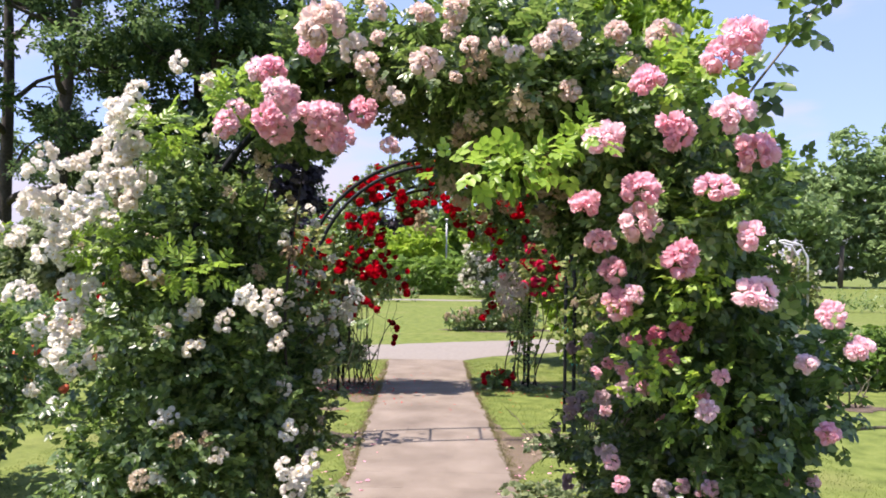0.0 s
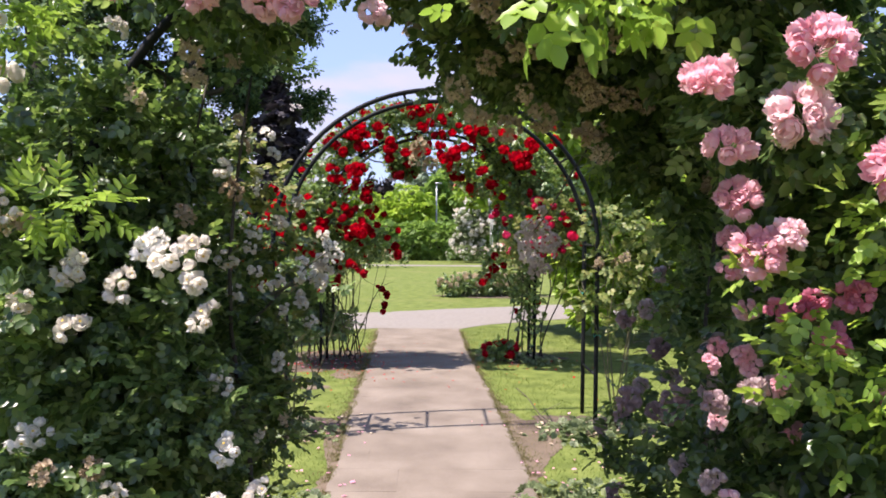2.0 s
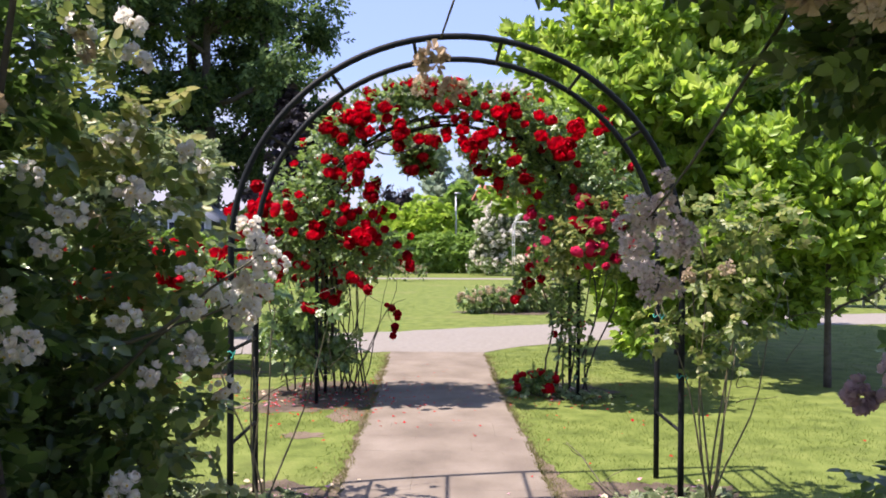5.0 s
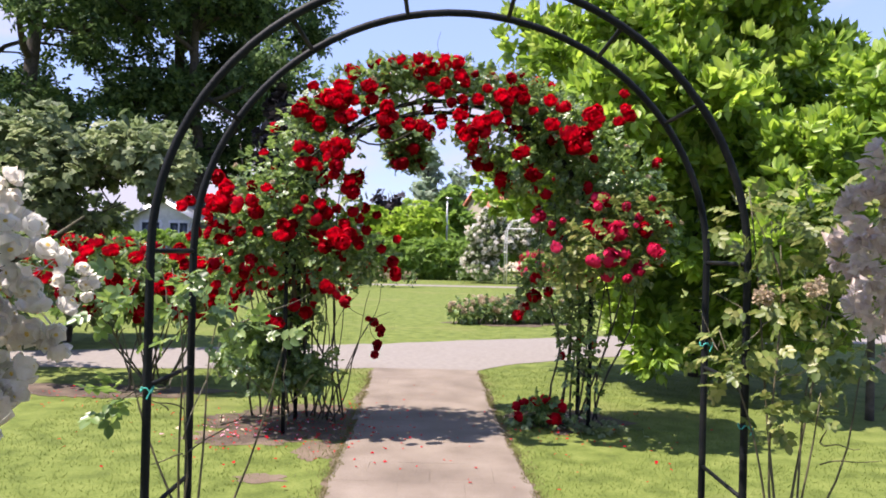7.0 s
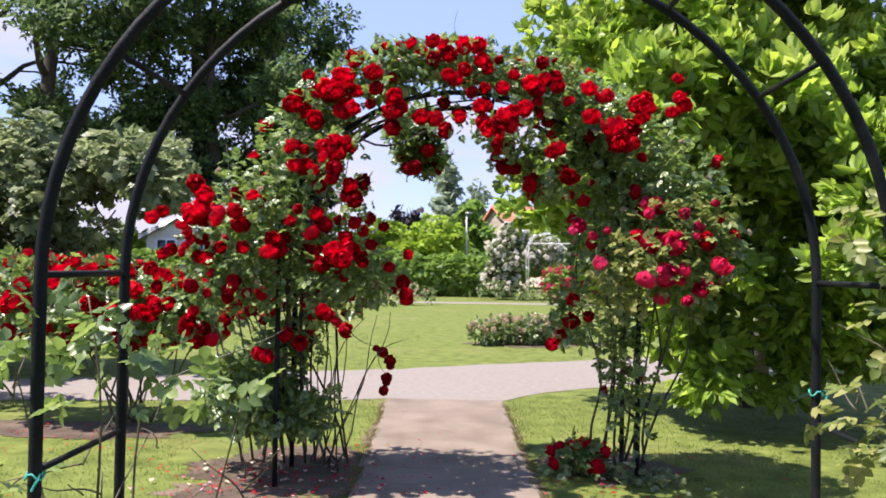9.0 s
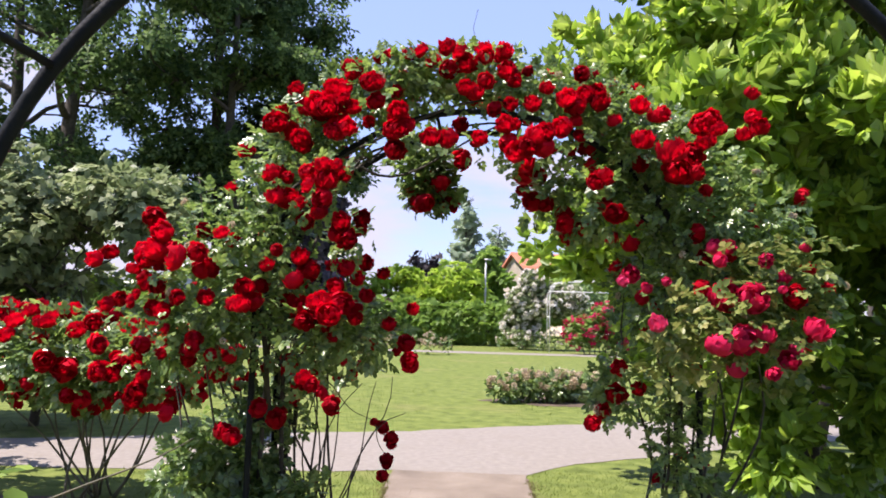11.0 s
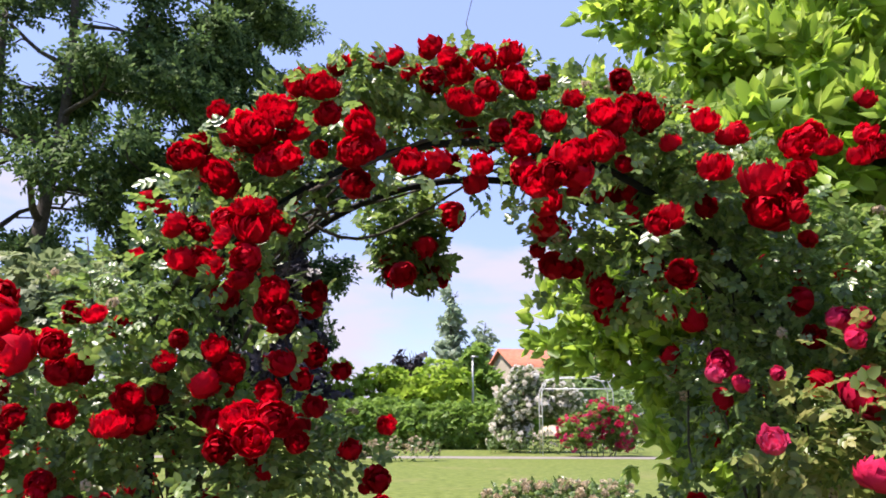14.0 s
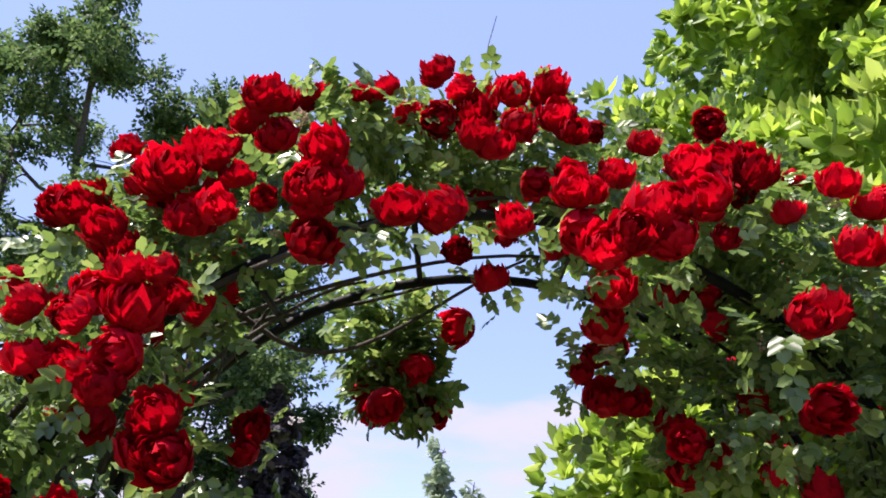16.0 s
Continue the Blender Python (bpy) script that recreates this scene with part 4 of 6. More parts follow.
blooms_at("flower_head", B_PINK, [(0.604, 1.554, 0.105)], 2.72, pink_rose, 125, 1.0, jitter=0.02, facing=(-0.35, -0.6, 0.6))
blooms_at("flower_head", B_ROSY, ROSY_AT, 2.64, pink_rose, 126, 1.0, jitter=0.03, facing=(-0.35, -0.6, 0.6))
blooms_at("flower_head", B_PINK, ROOF_PINK_AT, 2.98, pink_rose, 27, 1.0, most=0.125)
blooms_at("pale_head", B_PALE, PALE_AT, 2.68, pink_rose, 24, 1.1)
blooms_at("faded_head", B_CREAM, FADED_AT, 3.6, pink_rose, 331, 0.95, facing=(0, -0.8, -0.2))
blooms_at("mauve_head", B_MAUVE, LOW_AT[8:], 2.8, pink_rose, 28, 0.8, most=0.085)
blooms_at("pale_head", B_PINK, LOW_AT[:8], 2.8, pink_rose, 29, 0.85, most=0.075)
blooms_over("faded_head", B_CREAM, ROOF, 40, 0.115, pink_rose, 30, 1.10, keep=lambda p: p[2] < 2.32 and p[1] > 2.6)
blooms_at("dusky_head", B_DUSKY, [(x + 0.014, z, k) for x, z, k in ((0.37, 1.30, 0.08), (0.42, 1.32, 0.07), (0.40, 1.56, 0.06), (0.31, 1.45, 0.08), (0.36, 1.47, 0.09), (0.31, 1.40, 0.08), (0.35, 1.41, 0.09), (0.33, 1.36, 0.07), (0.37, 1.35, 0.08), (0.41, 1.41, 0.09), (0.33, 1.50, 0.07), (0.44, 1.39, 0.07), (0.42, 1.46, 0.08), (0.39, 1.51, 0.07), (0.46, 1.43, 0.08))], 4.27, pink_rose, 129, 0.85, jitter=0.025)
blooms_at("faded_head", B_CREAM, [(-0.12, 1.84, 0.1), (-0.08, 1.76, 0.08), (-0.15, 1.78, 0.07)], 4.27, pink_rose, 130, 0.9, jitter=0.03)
canes("cane", pink_rose, [(0.7, 4.1, 2.1), (0.1, 4.1, 2.2)], [(0.36, 4.27, 1.45), (-0.1, 4.2, 1.85)], 0.006, 128, 0.03)
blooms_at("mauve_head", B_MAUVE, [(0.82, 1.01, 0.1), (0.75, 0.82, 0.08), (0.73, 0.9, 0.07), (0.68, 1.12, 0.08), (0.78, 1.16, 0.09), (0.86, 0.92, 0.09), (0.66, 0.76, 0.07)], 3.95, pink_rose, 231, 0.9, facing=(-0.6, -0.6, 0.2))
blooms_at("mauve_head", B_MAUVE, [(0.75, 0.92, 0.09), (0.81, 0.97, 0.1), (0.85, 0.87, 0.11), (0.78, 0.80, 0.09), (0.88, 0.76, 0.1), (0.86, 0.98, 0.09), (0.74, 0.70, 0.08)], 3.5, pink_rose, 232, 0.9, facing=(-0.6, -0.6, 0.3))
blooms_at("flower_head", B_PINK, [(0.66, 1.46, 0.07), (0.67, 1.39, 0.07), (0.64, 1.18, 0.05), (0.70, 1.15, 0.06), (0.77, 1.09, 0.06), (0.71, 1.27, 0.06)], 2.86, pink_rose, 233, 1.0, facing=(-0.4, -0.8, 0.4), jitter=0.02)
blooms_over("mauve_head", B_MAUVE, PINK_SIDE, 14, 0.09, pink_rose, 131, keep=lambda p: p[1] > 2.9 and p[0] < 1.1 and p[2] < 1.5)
# a long shoot with dark leaflets against the sky, and an arching bramble cane
shoot = wander((1.0, 2.75, 2.05), (1.42, 2.7, 2.62), 10, 0.03)
part("long_shoot", mesh_of("long_shoot", *tube(shoot, np.linspace(0.007, 0.002, 10), 5), mats=[M_CANE], smooth=True), pink_rose)
sr = np.random.default_rng(132)
pts = np.repeat(shoot[2:], 3, 0)
v, q = scatter(ROSE_SPRIG, pts, sr.normal(size=pts.shape) + (0.3, -0.2, 0.2), sr.normal(size=pts.shape) * 0.5 + (0, -0.5, 0.6), sr.uniform(0.10, 0.17, len(pts)))
tagged(part("shoot_leaf", mesh_of("shoot_leaf", v, q, mats=[M_ROSE_LEAF]), pink_rose), kind="stuff")

# ---- red climbing rose on the far arch ----
RED_LEFT = [(-1.48, 9.25, 1.45, 0.42, 0.5, 0.36), (-1.38, 9.4, 1.85, 0.34, 0.48, 0.36), (-1.14, 9.4, 2.28, 0.26, 0.42, 0.26), (-1.25, 9.6, 0.9, 0.24, 0.3, 0.26), (-0.95, 9.45, 1.35, 0.28, 0.4, 0.33), (-0.68, 9.2, 1.35, 0.2, 0.3, 0.18), (-1.02, 9.2, 2.44, 0.22, 0.25, 0.14)]
RED_TOP = [(-0.66, 9.35, 2.66, 0.32, 0.42, 0.11), (-0.15, 9.4, 2.77, 0.40, 0.42, 0.10), (0.32, 9.45, 2.70, 0.36, 0.42, 0.10), (0.58, 9.5, 2.60, 0.28, 0.42, 0.12), (-0.52, 9.12, 2.70, 0.22, 0.2, 0.10)]
HANG = [(-0.46, 9.95, 2.40, 0.20, 0.15, 0.20), (-0.42, 9.95, 2.22, 0.16, 0.12, 0.12)]
RED_RIGHT = [(0.82, 9.55, 2.42, 0.32, 0.5, 0.22), (1.04, 9.5, 2.12, 0.34, 0.45, 0.36), (1.0, 9.5, 1.6, 0.36, 0.5, 0.36), (1.0, 9.6, 0.95, 0.16, 0.2, 0.45), (1.3, 9.15, 1.55, 0.34, 0.4, 0.28), (1.25, 9.3, 1.95, 0.32, 0.4, 0.28), (0.64, 9.35, 1.08, 0.16, 0.2, 0.2), (0.5, 9.45, 2.05, 0.2, 0.2, 0.18), (0.3, 9.5, 2.2, 0.16, 0.16, 0.12), (0.75, 9.5, 2.3, 0.25, 0.3, 0.2)]
red_left = thing("climbing_rose", "red climbing rose in full bloom with bare lower canes", "rose bush", (-1.3, 9.8, 0), "climbing roses")
foliage("foliage", RED_LEFT, 2600, ROSE_SPRIG, 0.073, M_RED_LEAF, red_left, 31, shell=0.75)
foliage("foliage", RED_TOP, 2300, ROSE_SPRIG, 0.07, M_RED_LEAF, red_left, 32, shell=0.85)
foliage("foliage", HANG, 620, ROSE_SPRIG, 0.085, M_RED_LEAF, red_left, 132, shell=0.9)
foliage("spray", [(-1.4, 9.0, 1.5, 0.45, 0.13, 0.35), (-0.9, 8.98, 1.35, 0.3, 0.12, 0.3), (-1.6, 9.02, 1.25, 0.34, 0.12, 0.16), (-1.2, 9.02, 1.85, 0.25, 0.12, 0.25)], 600, ROSE_SPRIG, 0.078, M_RED_LEAF, red_left, 434, shell=0.9)
foliage("base_leaves", clumps([(-1.50, 9.5, 0.46, 0.30, 0.28, 0.42), (-1.34, 9.3, 0.50, 0.30, 0.26, 0.46), (-1.12, 9.38, 0.30, 0.26, 0.24, 0.26), (-1.2, 9.35, 0.15, 0.35, 0.25, 0.12)], 34, 333, 0.13), 1350, ROSE_SPRIG, 0.085, M_RED_LEAF, red_left, 133, shell=0.9)
canes("cane", red_left, [(-1.15 + 0.04 * i, 9.75 - 0.04 * i, 0) for i in range(7)], [(-1.0 + 0.085 * i, 9.5 + 0.05 * (i % 2), 1.2 - 0.05 * i + 0.07 * (i % 3)) for i in range(7)], 0.006, 233, 0.05, M_BARK)
canes("cane", red_left, [(-1.62 + 0.05 * i, 9.7 + 0.09 * (i % 3), 0) for i in range(16)], [(-1.9 + 0.07 * i, 9.4, 1.3 + 0.3 * (i % 4)) for i in range(16)], 0.009, 33, 0.11, M_BARK)
arch_canes(red_left, (-1.25, 9.13), (1.10, 9.46), 2.58, [(1, 22), (2, 26), (1, 18), (3, 28), (2, 15), (2, 20), (3, 24), (1, 16)], 134)
part("twig", mesh_of("twig", *tube([(-0.06, 9.05, 2.66), (-0.09, 9.0, 2.74), (-0.14, 9.0, 2.81), (-0.162, 9.0, 2.9), (-0.14, 9.0, 3.0)], [0.0022, 0.002, 0.0018, 0.0015, 0.001], 5), mats=[M_BARK], smooth=True), red_left)
for rows, plane in ((RED_FRONT, 8.72), (RED_MID, 8.92), (RED_BACK, 9.04), (RED_REAR, 9.4)):
    blooms_at("rose_bloom", B_RED, rows, plane, red_left, 34, 1.25, jitter=0.03, split=0.085)
    foliage("spray", [(x, plane + 0.17, z - 0.01, 0.12, 0.09, 0.09) for x, z, _ in rows], 6 * len(rows), ROSE_SPRIG, 0.078, M_RED_LEAF, red_left, 234, shell=0.9)
blooms_at("rose_bloom", B_RED, RED_B, 8.86, red_left, 35, 0.98, split=0.085)
blooms_at("rose_bloom", B_RED, RED_C, 8.86, red_left, 135, 1.0, split=0.085)
blooms_at("rose_bloom", B_RED, RED_HANG, 9.88, red_left, 136, 1.2, facing=(0, -0.5, -0.4))
blooms_over("rose_bloom", B_RED, RED_LEFT + RED_TOP, 110, 0.072, red_left, 137, low=0.9)
red_right = thing("climbing_rose", "red and cerise climbing rose on slender canes beside the path", "rose bush", (1.1, 9.8, 0), "climbing roses")
foliage("base_leaves", [(1.0, 9.3, 0.65, 0.17, 0.17, 0.55)], 150, ROSE_SPRIG, 0.075, M_ROSE_LEAF, red_right, 337, shell=0.9)
# paler leaf colour in front gives these sprays their sunlit look
foliage("spray", [(1.15, 8.85, 1.45, 0.36, 0.18, 0.3), (0.85, 8.9, 1.3, 0.2, 0.15, 0.25), (1.35, 8.85, 1.7, 0.25, 0.15, 0.2)], 420, ROSE_SPRIG, 0.09, M_PALE_ROSE, red_right, 336, shell=0.9)
foliage("foliage", RED_RIGHT, 4000, ROSE_SPRIG, 0.073, M_RED_LEAF, red_right, 36, shell=0.75)
canes("cane", red_right, [(0.85 + 0.05 * i, 9.7 + 0.08 * (i % 3), 0) for i in range(9)], [(0.7 + 0.1 * i, 9.5, 1.6 + 0.2 * (i % 3)) for i in range(9)], 0.010, 37, 0.06, M_BARK)
arch_canes(red_right, (-1.25, 9.13), (1.10, 9.46), 2.58, [(44, 30), (45, 27), (44, 33)], 138)
blooms_at("rose_bloom", B_RED, RED_D, 8.95, red_right, 38, 1.12, split=0.085)
for rows, plane in ((RIGHT_FRONT, 8.73), (RIGHT_MID, 8.97), (RIGHT_REAR, 9.45)):
    blooms_at("rose_bloom", B_RED, rows, plane, red_right, 238, 1.25, jitter=0.03, split=0.085)
    foliage("spray", [(x, plane + 0.17, z - 0.01, 0.12, 0.09, 0.09) for x, z, _ in rows], 6 * len(rows), ROSE_SPRIG, 0.078, M_RED_LEAF, red_right, 338, shell=0.9)
blooms_at("rose_bloom", B_RED, RED_E, 9.25, red_right, 139, 1.15)
blooms_at("cerise_bloom", B_CERISE, CERISE_AT[::2], 8.75, red_right, 39, 1.0, split=0.115)
blooms_at("rose_bloom", B_SCARLET, CERISE_AT[1::2], 8.75, red_right, 239, 1.05, split=0.115)
blooms_over("rose_bloom", B_RED, RED_RIGHT, 46, 0.072, red_right, 140, low=0.5)
blooms_over("spent_bloom", B_CREAM, RED_LEFT + RED_TOP, 46, 0.045, red_left, 149, low=0.9)
blooms_over("spent_bloom", B_CREAM, RED_RIGHT, 26, 0.045, red_right, 150, low=0.7)
# a drooping spray of red roses on a thin shoot
canes("long_shoot", red_left, [(-0.95, 9.6, 1.05), (-0.68, 9.58, 0.84)], [(-0.66, 9.58, 0.84), (-0.57, 9.56, 0.62)], 0.004, 151, 0.015)
blooms_at("rose_bloom", B_RED, [(-0.67, 0.83, 0.05), (-0.63, 0.80, 0.075), (-0.605, 0.80, 0.06), (-0.575, 0.75, 0.085), (-0.56, 0.71, 0.06), (-0.585, 0.63, 0.08), (-0.60, 0.60, 0.06), (-0.61, 0.56, 0.07)], 9.55, red_left, 152, 0.9, jitter=0.035, facing=(0.3, -0.7, -0.3))
low_rose = thing("rose_sucker", "low red rose sprawling on the soil by the path", "rose bush", (0.72, 9.65, 0))
foliage("foliage", [(0.72, 9.65, 0.08, 0.24, 0.2, 0.12)], 130, ROSE_SPRIG, 0.10, M_RED_LEAF, low_rose, 141, shell=0.9, low=0.02)
blooms_over("rose_bloom", B_RED, [(0.72, 9.6, 0.1, 0.2, 0.18, 0.1)], 12, 0.08, low_rose, 142, low=0.06)

# ---- young roses on the bare arch ----
def young_rose(label, base, lumps, n, seed, tops, sprig=0.075, leaf=M_PALE_ROSE):
    t = thing("young_rose", label, "rose bush", base, "climbing roses")
    r = np.random.default_rng(seed)
    canes("cane", t, [(base[0] + r.normal() * 0.03, base[1] + r.normal() * 0.03, -0.02) for _ in tops], tops, 0.0065, seed + 1, 0.03)
    twigs = [np.array(tops[i % len(tops)]) * (1, 1, r.uniform(0.55, 0.95)) for i in range(20)]
    canes("twig", t, twigs, [w + r.normal(size=3) * (0.14, 0.14, 0.12) + (0, 0, 0.14) for w in twigs], 0.0032, seed + 2, 0.008)
    foliage("foliage", lumps, n, ROSE_SPRIG, sprig, leaf, t, seed + 3, shell=0.95)
    return t


yr = young_rose("sparse young climbing rose with pale leaves tied to the post", (1.30, 6.55, 0), [(1.28, 6.5, 1.25, 0.30, 0.28, 0.28), (1.35, 6.6, 1.55, 0.32, 0.3, 0.16), (1.05, 6.5, 0.98, 0.16, 0.2, 0.12), (1.5, 6.6, 1.0, 0.18, 0.2, 0.2), (1.3, 6.5, 0.8, 0.2, 0.18, 0.14), (1.55, 6.5, 1.45, 0.22, 0.22, 0.22)], 370, 71, [(1.25, 6.5, 1.45), (1.7, 6.55, 1.25), (1.62, 6.7, 1.5), (1.05, 6.6, 1.1), (1.4, 6.45, 0.9), (1.2, 6.7, 1.7), (1.55, 6.5, 1.55)], 0.088)
blooms_over("faded_bloom", B_CREAM, [(1.25, 6.45, 1.3, 0.15, 0.15, 0.1)], 3, 0.08, yr, 75)
young_rose("thin young climbing rose with yellowing leaves tied to the post", (-1.08, 6.5, 0), [(-1.18, 6.45, 1.2, 0.24, 0.26, 0.13), (-0.98, 6.45, 1.1, 0.24, 0.22, 0.12), (-0.82, 6.6, 1.02, 0.16, 0.16, 0.09), (-1.4, 6.5, 1.12, 0.16, 0.18, 0.1), (-1.35, 6.4, 0.82, 0.12, 0.12, 0.08)], 85, 76, [(-1.2, 6.6, 1.3), (-1.0, 6.65, 1.15), (-0.72, 6.6, 1.05), (-1.42, 6.6, 1.1), (-1.12, 6.55, 0.8)], 0.10, M_RED_LEAF)
for x, y, z in ((-1.17, 6.29, 0.86), (1.17, 6.62, 0.70), (1.17, 7.10, 0.98)):
    ring = [(x + 0.023 * math.cos(a), y + 0.023 * math.sin(a), z + 0.01 * math.sin(3 * a)) for a in np.linspace(0, 6.4, 14)] + [(x + 0.03, y - 0.03, z + 0.012), (x + 0.012, y - 0.035, z - 0.03)]
    tagged(new("twine_tie", mesh_of("twine_tie", *tube(ring, 0.003, 5), mats=[M_TIE], smooth=True)), "turquoise twine knotted round the arch post", "garden tie", "twine ties")

# ---- other rose bushes ----
def vase_bush(name, label, base, lumps, n, leaf, meshes, many, size, seed, reach=0.9, stems=14, sprig=0.11):
    t = thing(name, label, "rose bush", base, "rose bushes")
    r = np.random.default_rng(seed)
    c = np.array([l[:3] for l in lumps])
    ends = [c[r.integers(len(c))] + r.normal(size=3) * (0.22, 0.2, 0.1) for _ in range(stems)]
    canes("cane", t, [(base[0] + r.normal() * 0.10, base[1] + r.normal() * 0.10, -0.02) for _ in range(stems)], ends, 0.011, seed, 0.04)
    foliage("foliage", lumps, n, ROSE_SPRIG, sprig, leaf, t, seed + 1, shell=0.8)
    if many:
        blooms_over("rose_bloom", meshes, lumps, many, size, t, seed + 2, low=0.3)
    return t


vase_bush("rose_bush", "vase-shaped bush rose thick with scarlet flowers", (-2.95, 10.9, 0), [(-3.25, 10.9, 1.08, 0.7, 0.5, 0.34), (-2.45, 10.8, 1.02, 0.5, 0.45, 0.3), (-3.95, 11.0, 1.1, 0.5, 0.45, 0.36), (-2.95, 10.9, 0.9, 0.5, 0.4, 0.25)], 2300, M_RED_LEAF, B_BUSH_RED, 165, 0.125, 81)
vase_bush("rose_bush", "second scarlet bush rose in the same border", (-4.9, 11.6, 0), [(-5.0, 11.6, 0.95, 0.7, 0.5, 0.36), (-5.5, 11.7, 0.8, 0.5, 0.45, 0.4)], 900, M_RED_LEAF, B_BUSH_RED, 50, 0.085, 84)
vase_bush("rose_bush", "salmon-flowered bush rose among green shrubs", (-4.3, 7.6, 0), [(-4.3, 7.6, 0.75, 0.7, 0.5, 0.4), (-4.9, 7.9, 0.8, 0.6, 0.5, 0.4), (-3.8, 7.4, 0.55, 0.4, 0.4, 0.4)], 1300, M_ROSE_LEAF, B_ORANGE, 34, 0.09, 87)
vase_bush("rose_bush", "white-flowered bush rose at the lawn's edge", (-3.0, 4.9, 0), [(-3.0, 4.9, 0.95, 0.5, 0.45, 0.4), (-3.3, 5.0, 0.5, 0.5, 0.45, 0.4)], 900, M_ROSE_LEAF, B_WHITE, 16, 0.14, 90)
vase_bush("rose_bush", "low pink bush rose on the open lawn", (6.9, 12.6, 0), [(6.9, 12.6, 0.3, 0.35, 0.3, 0.25)], 260, M_ROSE_LEAF, B_PINK, 10, 0.09, 93)
tw = thing("pruned_bush", "nearly leafless pruned bush in a small soil ring", "rose bush", (4.75, 8.6, 0))
canes("cane", tw, [(4.75 + 0.04 * i, 8.6, 0) for i in range(-2, 3)], [(4.75 + 0.12 * i, 8.6 + 0.05 * i, 0.35) for i in range(-2, 3)], 0.012, 95)
arcing = thing("bramble_cane", "long brown cane arching over the lawn", "cane", (1.3, 3.0, 0))
part("cane", mesh_of("cane", *tube([(1.25 + 1.1 * s, 3.05 - 0.1 * s, 0.78 + 0.30 * math.sin(2.4 * s) - 0.25 * s) for s in np.linspace(0, 1, 14)], np.linspace(0.009, 0.004, 14), 6), mats=[M_CANE], smooth=True), arcing)
canes("cane", arcing, [(1.3, 3.2, 0)], [(1.25, 3.05, 0.78)], 0.012, 96)

twig = thing("dry_twig", "thin dry twig lying bent over the path's edge", "twig", (0.85, 6.6, 0))
part("stem", mesh_of("stem", *tube([(0.66, 7.3, 0.16), (0.72, 7.1, 0.13), (0.78, 6.8, 0.06), (0.88, 6.55, 0.02), (1.06, 6.42, 0.006)], [0.003, 0.004, 0.005, 0.005, 0.006], 5), mats=[M_CANE], smooth=True), twig)
canes("side_twig", twig, [(0.72, 7.1, 0.13), (0.78, 6.8, 0.06)], [(0.60, 7.05, 0.22), (0.95, 6.85, 0.14)], 0.003, 97, 0.01)

# ---- trees ----
def tree(name, label, base, height, reach, limbs, radius, crowns, n, shape, size, mat, seed, low=0.3, shell=0.7, group="", lean=(0, 0), fork=0.35, cat="tree", droop=0.1):
    t = thing(name, label, cat, base, group)
    trunk, wood = tree_wood(base, height, reach, limbs, radius, seed, fork, lean)
    part("trunk", mesh_of("trunk", *trunk, mats=[M_BARK], smooth=True), t)
    for w in wood:
        part("limb", mesh_of("limb", *w, mats=[M_BARK], smooth=True), t)
    foliage("crown", crowns, n, shape, size, mat, t, seed, shell, low=low, droop=droop)
    return t


BROAD = [(2.3, 11.5, 3, 1.5, 1.6, 1.0), (2.4, 11.9, 4.6, 1.4, 1.5, 1.2), (3.0, 11.3, 2.3, 0.9, 0.8, 0.6), (2.9, 12.4, 6, 1.1, 1.1, 1), (1.52, 12, 2.3, 0.8, 0.8, 0.7), (1.72, 12.1, 3.9, 0.8, 0.8, 0.8), (3.4, 12.3, 3.6, 1, 0.9, 1.2), (1.54, 12, 2.75, 0.5, 0.6, 0.4), (1.67, 12, 2.05, 0.4, 0.5, 0.45), (1.77, 12, 1.4, 0.5, 0.6, 0.6), (0.82, 12, 2.4, 0.4, 0.5, 0.45), (0.72, 12, 2.15, 0.32, 0.4, 0.3)]
BROAD_CLUMPS = clumps(BROAD, 210, 141, 0.40)
broad = tree("broadleaf_tree", "bright green broad-leaved tree beside the gravel walk", (2.9, 12.3, 0), 6.2, 1.8, 8, 0.075, BROAD_CLUMPS, 7600, WHORL, 0.25, M_BROAD_LEAF, 41, low=0.5, shell=0.9, droop=-0.35)
# lighter leaves on each clump's upper side put the sun's highlights into colour
foliage("young_growth", [(a, b, c + 0.5 * h, 0.75 * k, 0.75 * k, 0.5 * h) for a, b, c, k, _, h in BROAD_CLUMPS if 1.5 < c < 4.4], 1800, WHORL, 0.26, M_TIP_LEAF, broad, 241, shell=0.6, droop=-0.9, label="yellow-green leaves coloured as the sunlit tops of the clumps")
SKIRTS = clumps([(2.6, 11.4, 1.7, 1.3, 0.9, 0.8), (2.4, 11.3, 0.85, 0.8, 0.7, 0.5), (3.3, 11.2, 0.9, 0.9, 0.8, 0.5), (3.9, 11.4, 1.6, 0.6, 0.6, 0.7)], 70, 148, 0.36)
foliage("low_branch_leaves", SKIRTS, 2300, WHORL, 0.24, M_BROAD_LEAF, broad, 248, low=0.22, shell=0.9, droop=0.35)
SECOND = [(4.0, 14.5, 5.2, 1.0, 1.1, 1.5), (3.3, 14.2, 6.8, 1.3, 1.2, 1.4), (3.9, 14.3, 3.4, 1.2, 1.1, 1.2)]
tree("broadleaf_tree", "taller dark broad-leaved tree behind the bright one", (3.8, 14.4, 0), 7.5, 1.6, 7, 0.14, clumps(SECOND, 42, 142, 0.5), 1350, WHORL, 0.32, M_DARK_BROAD, 42, low=0.6, shell=0.9)
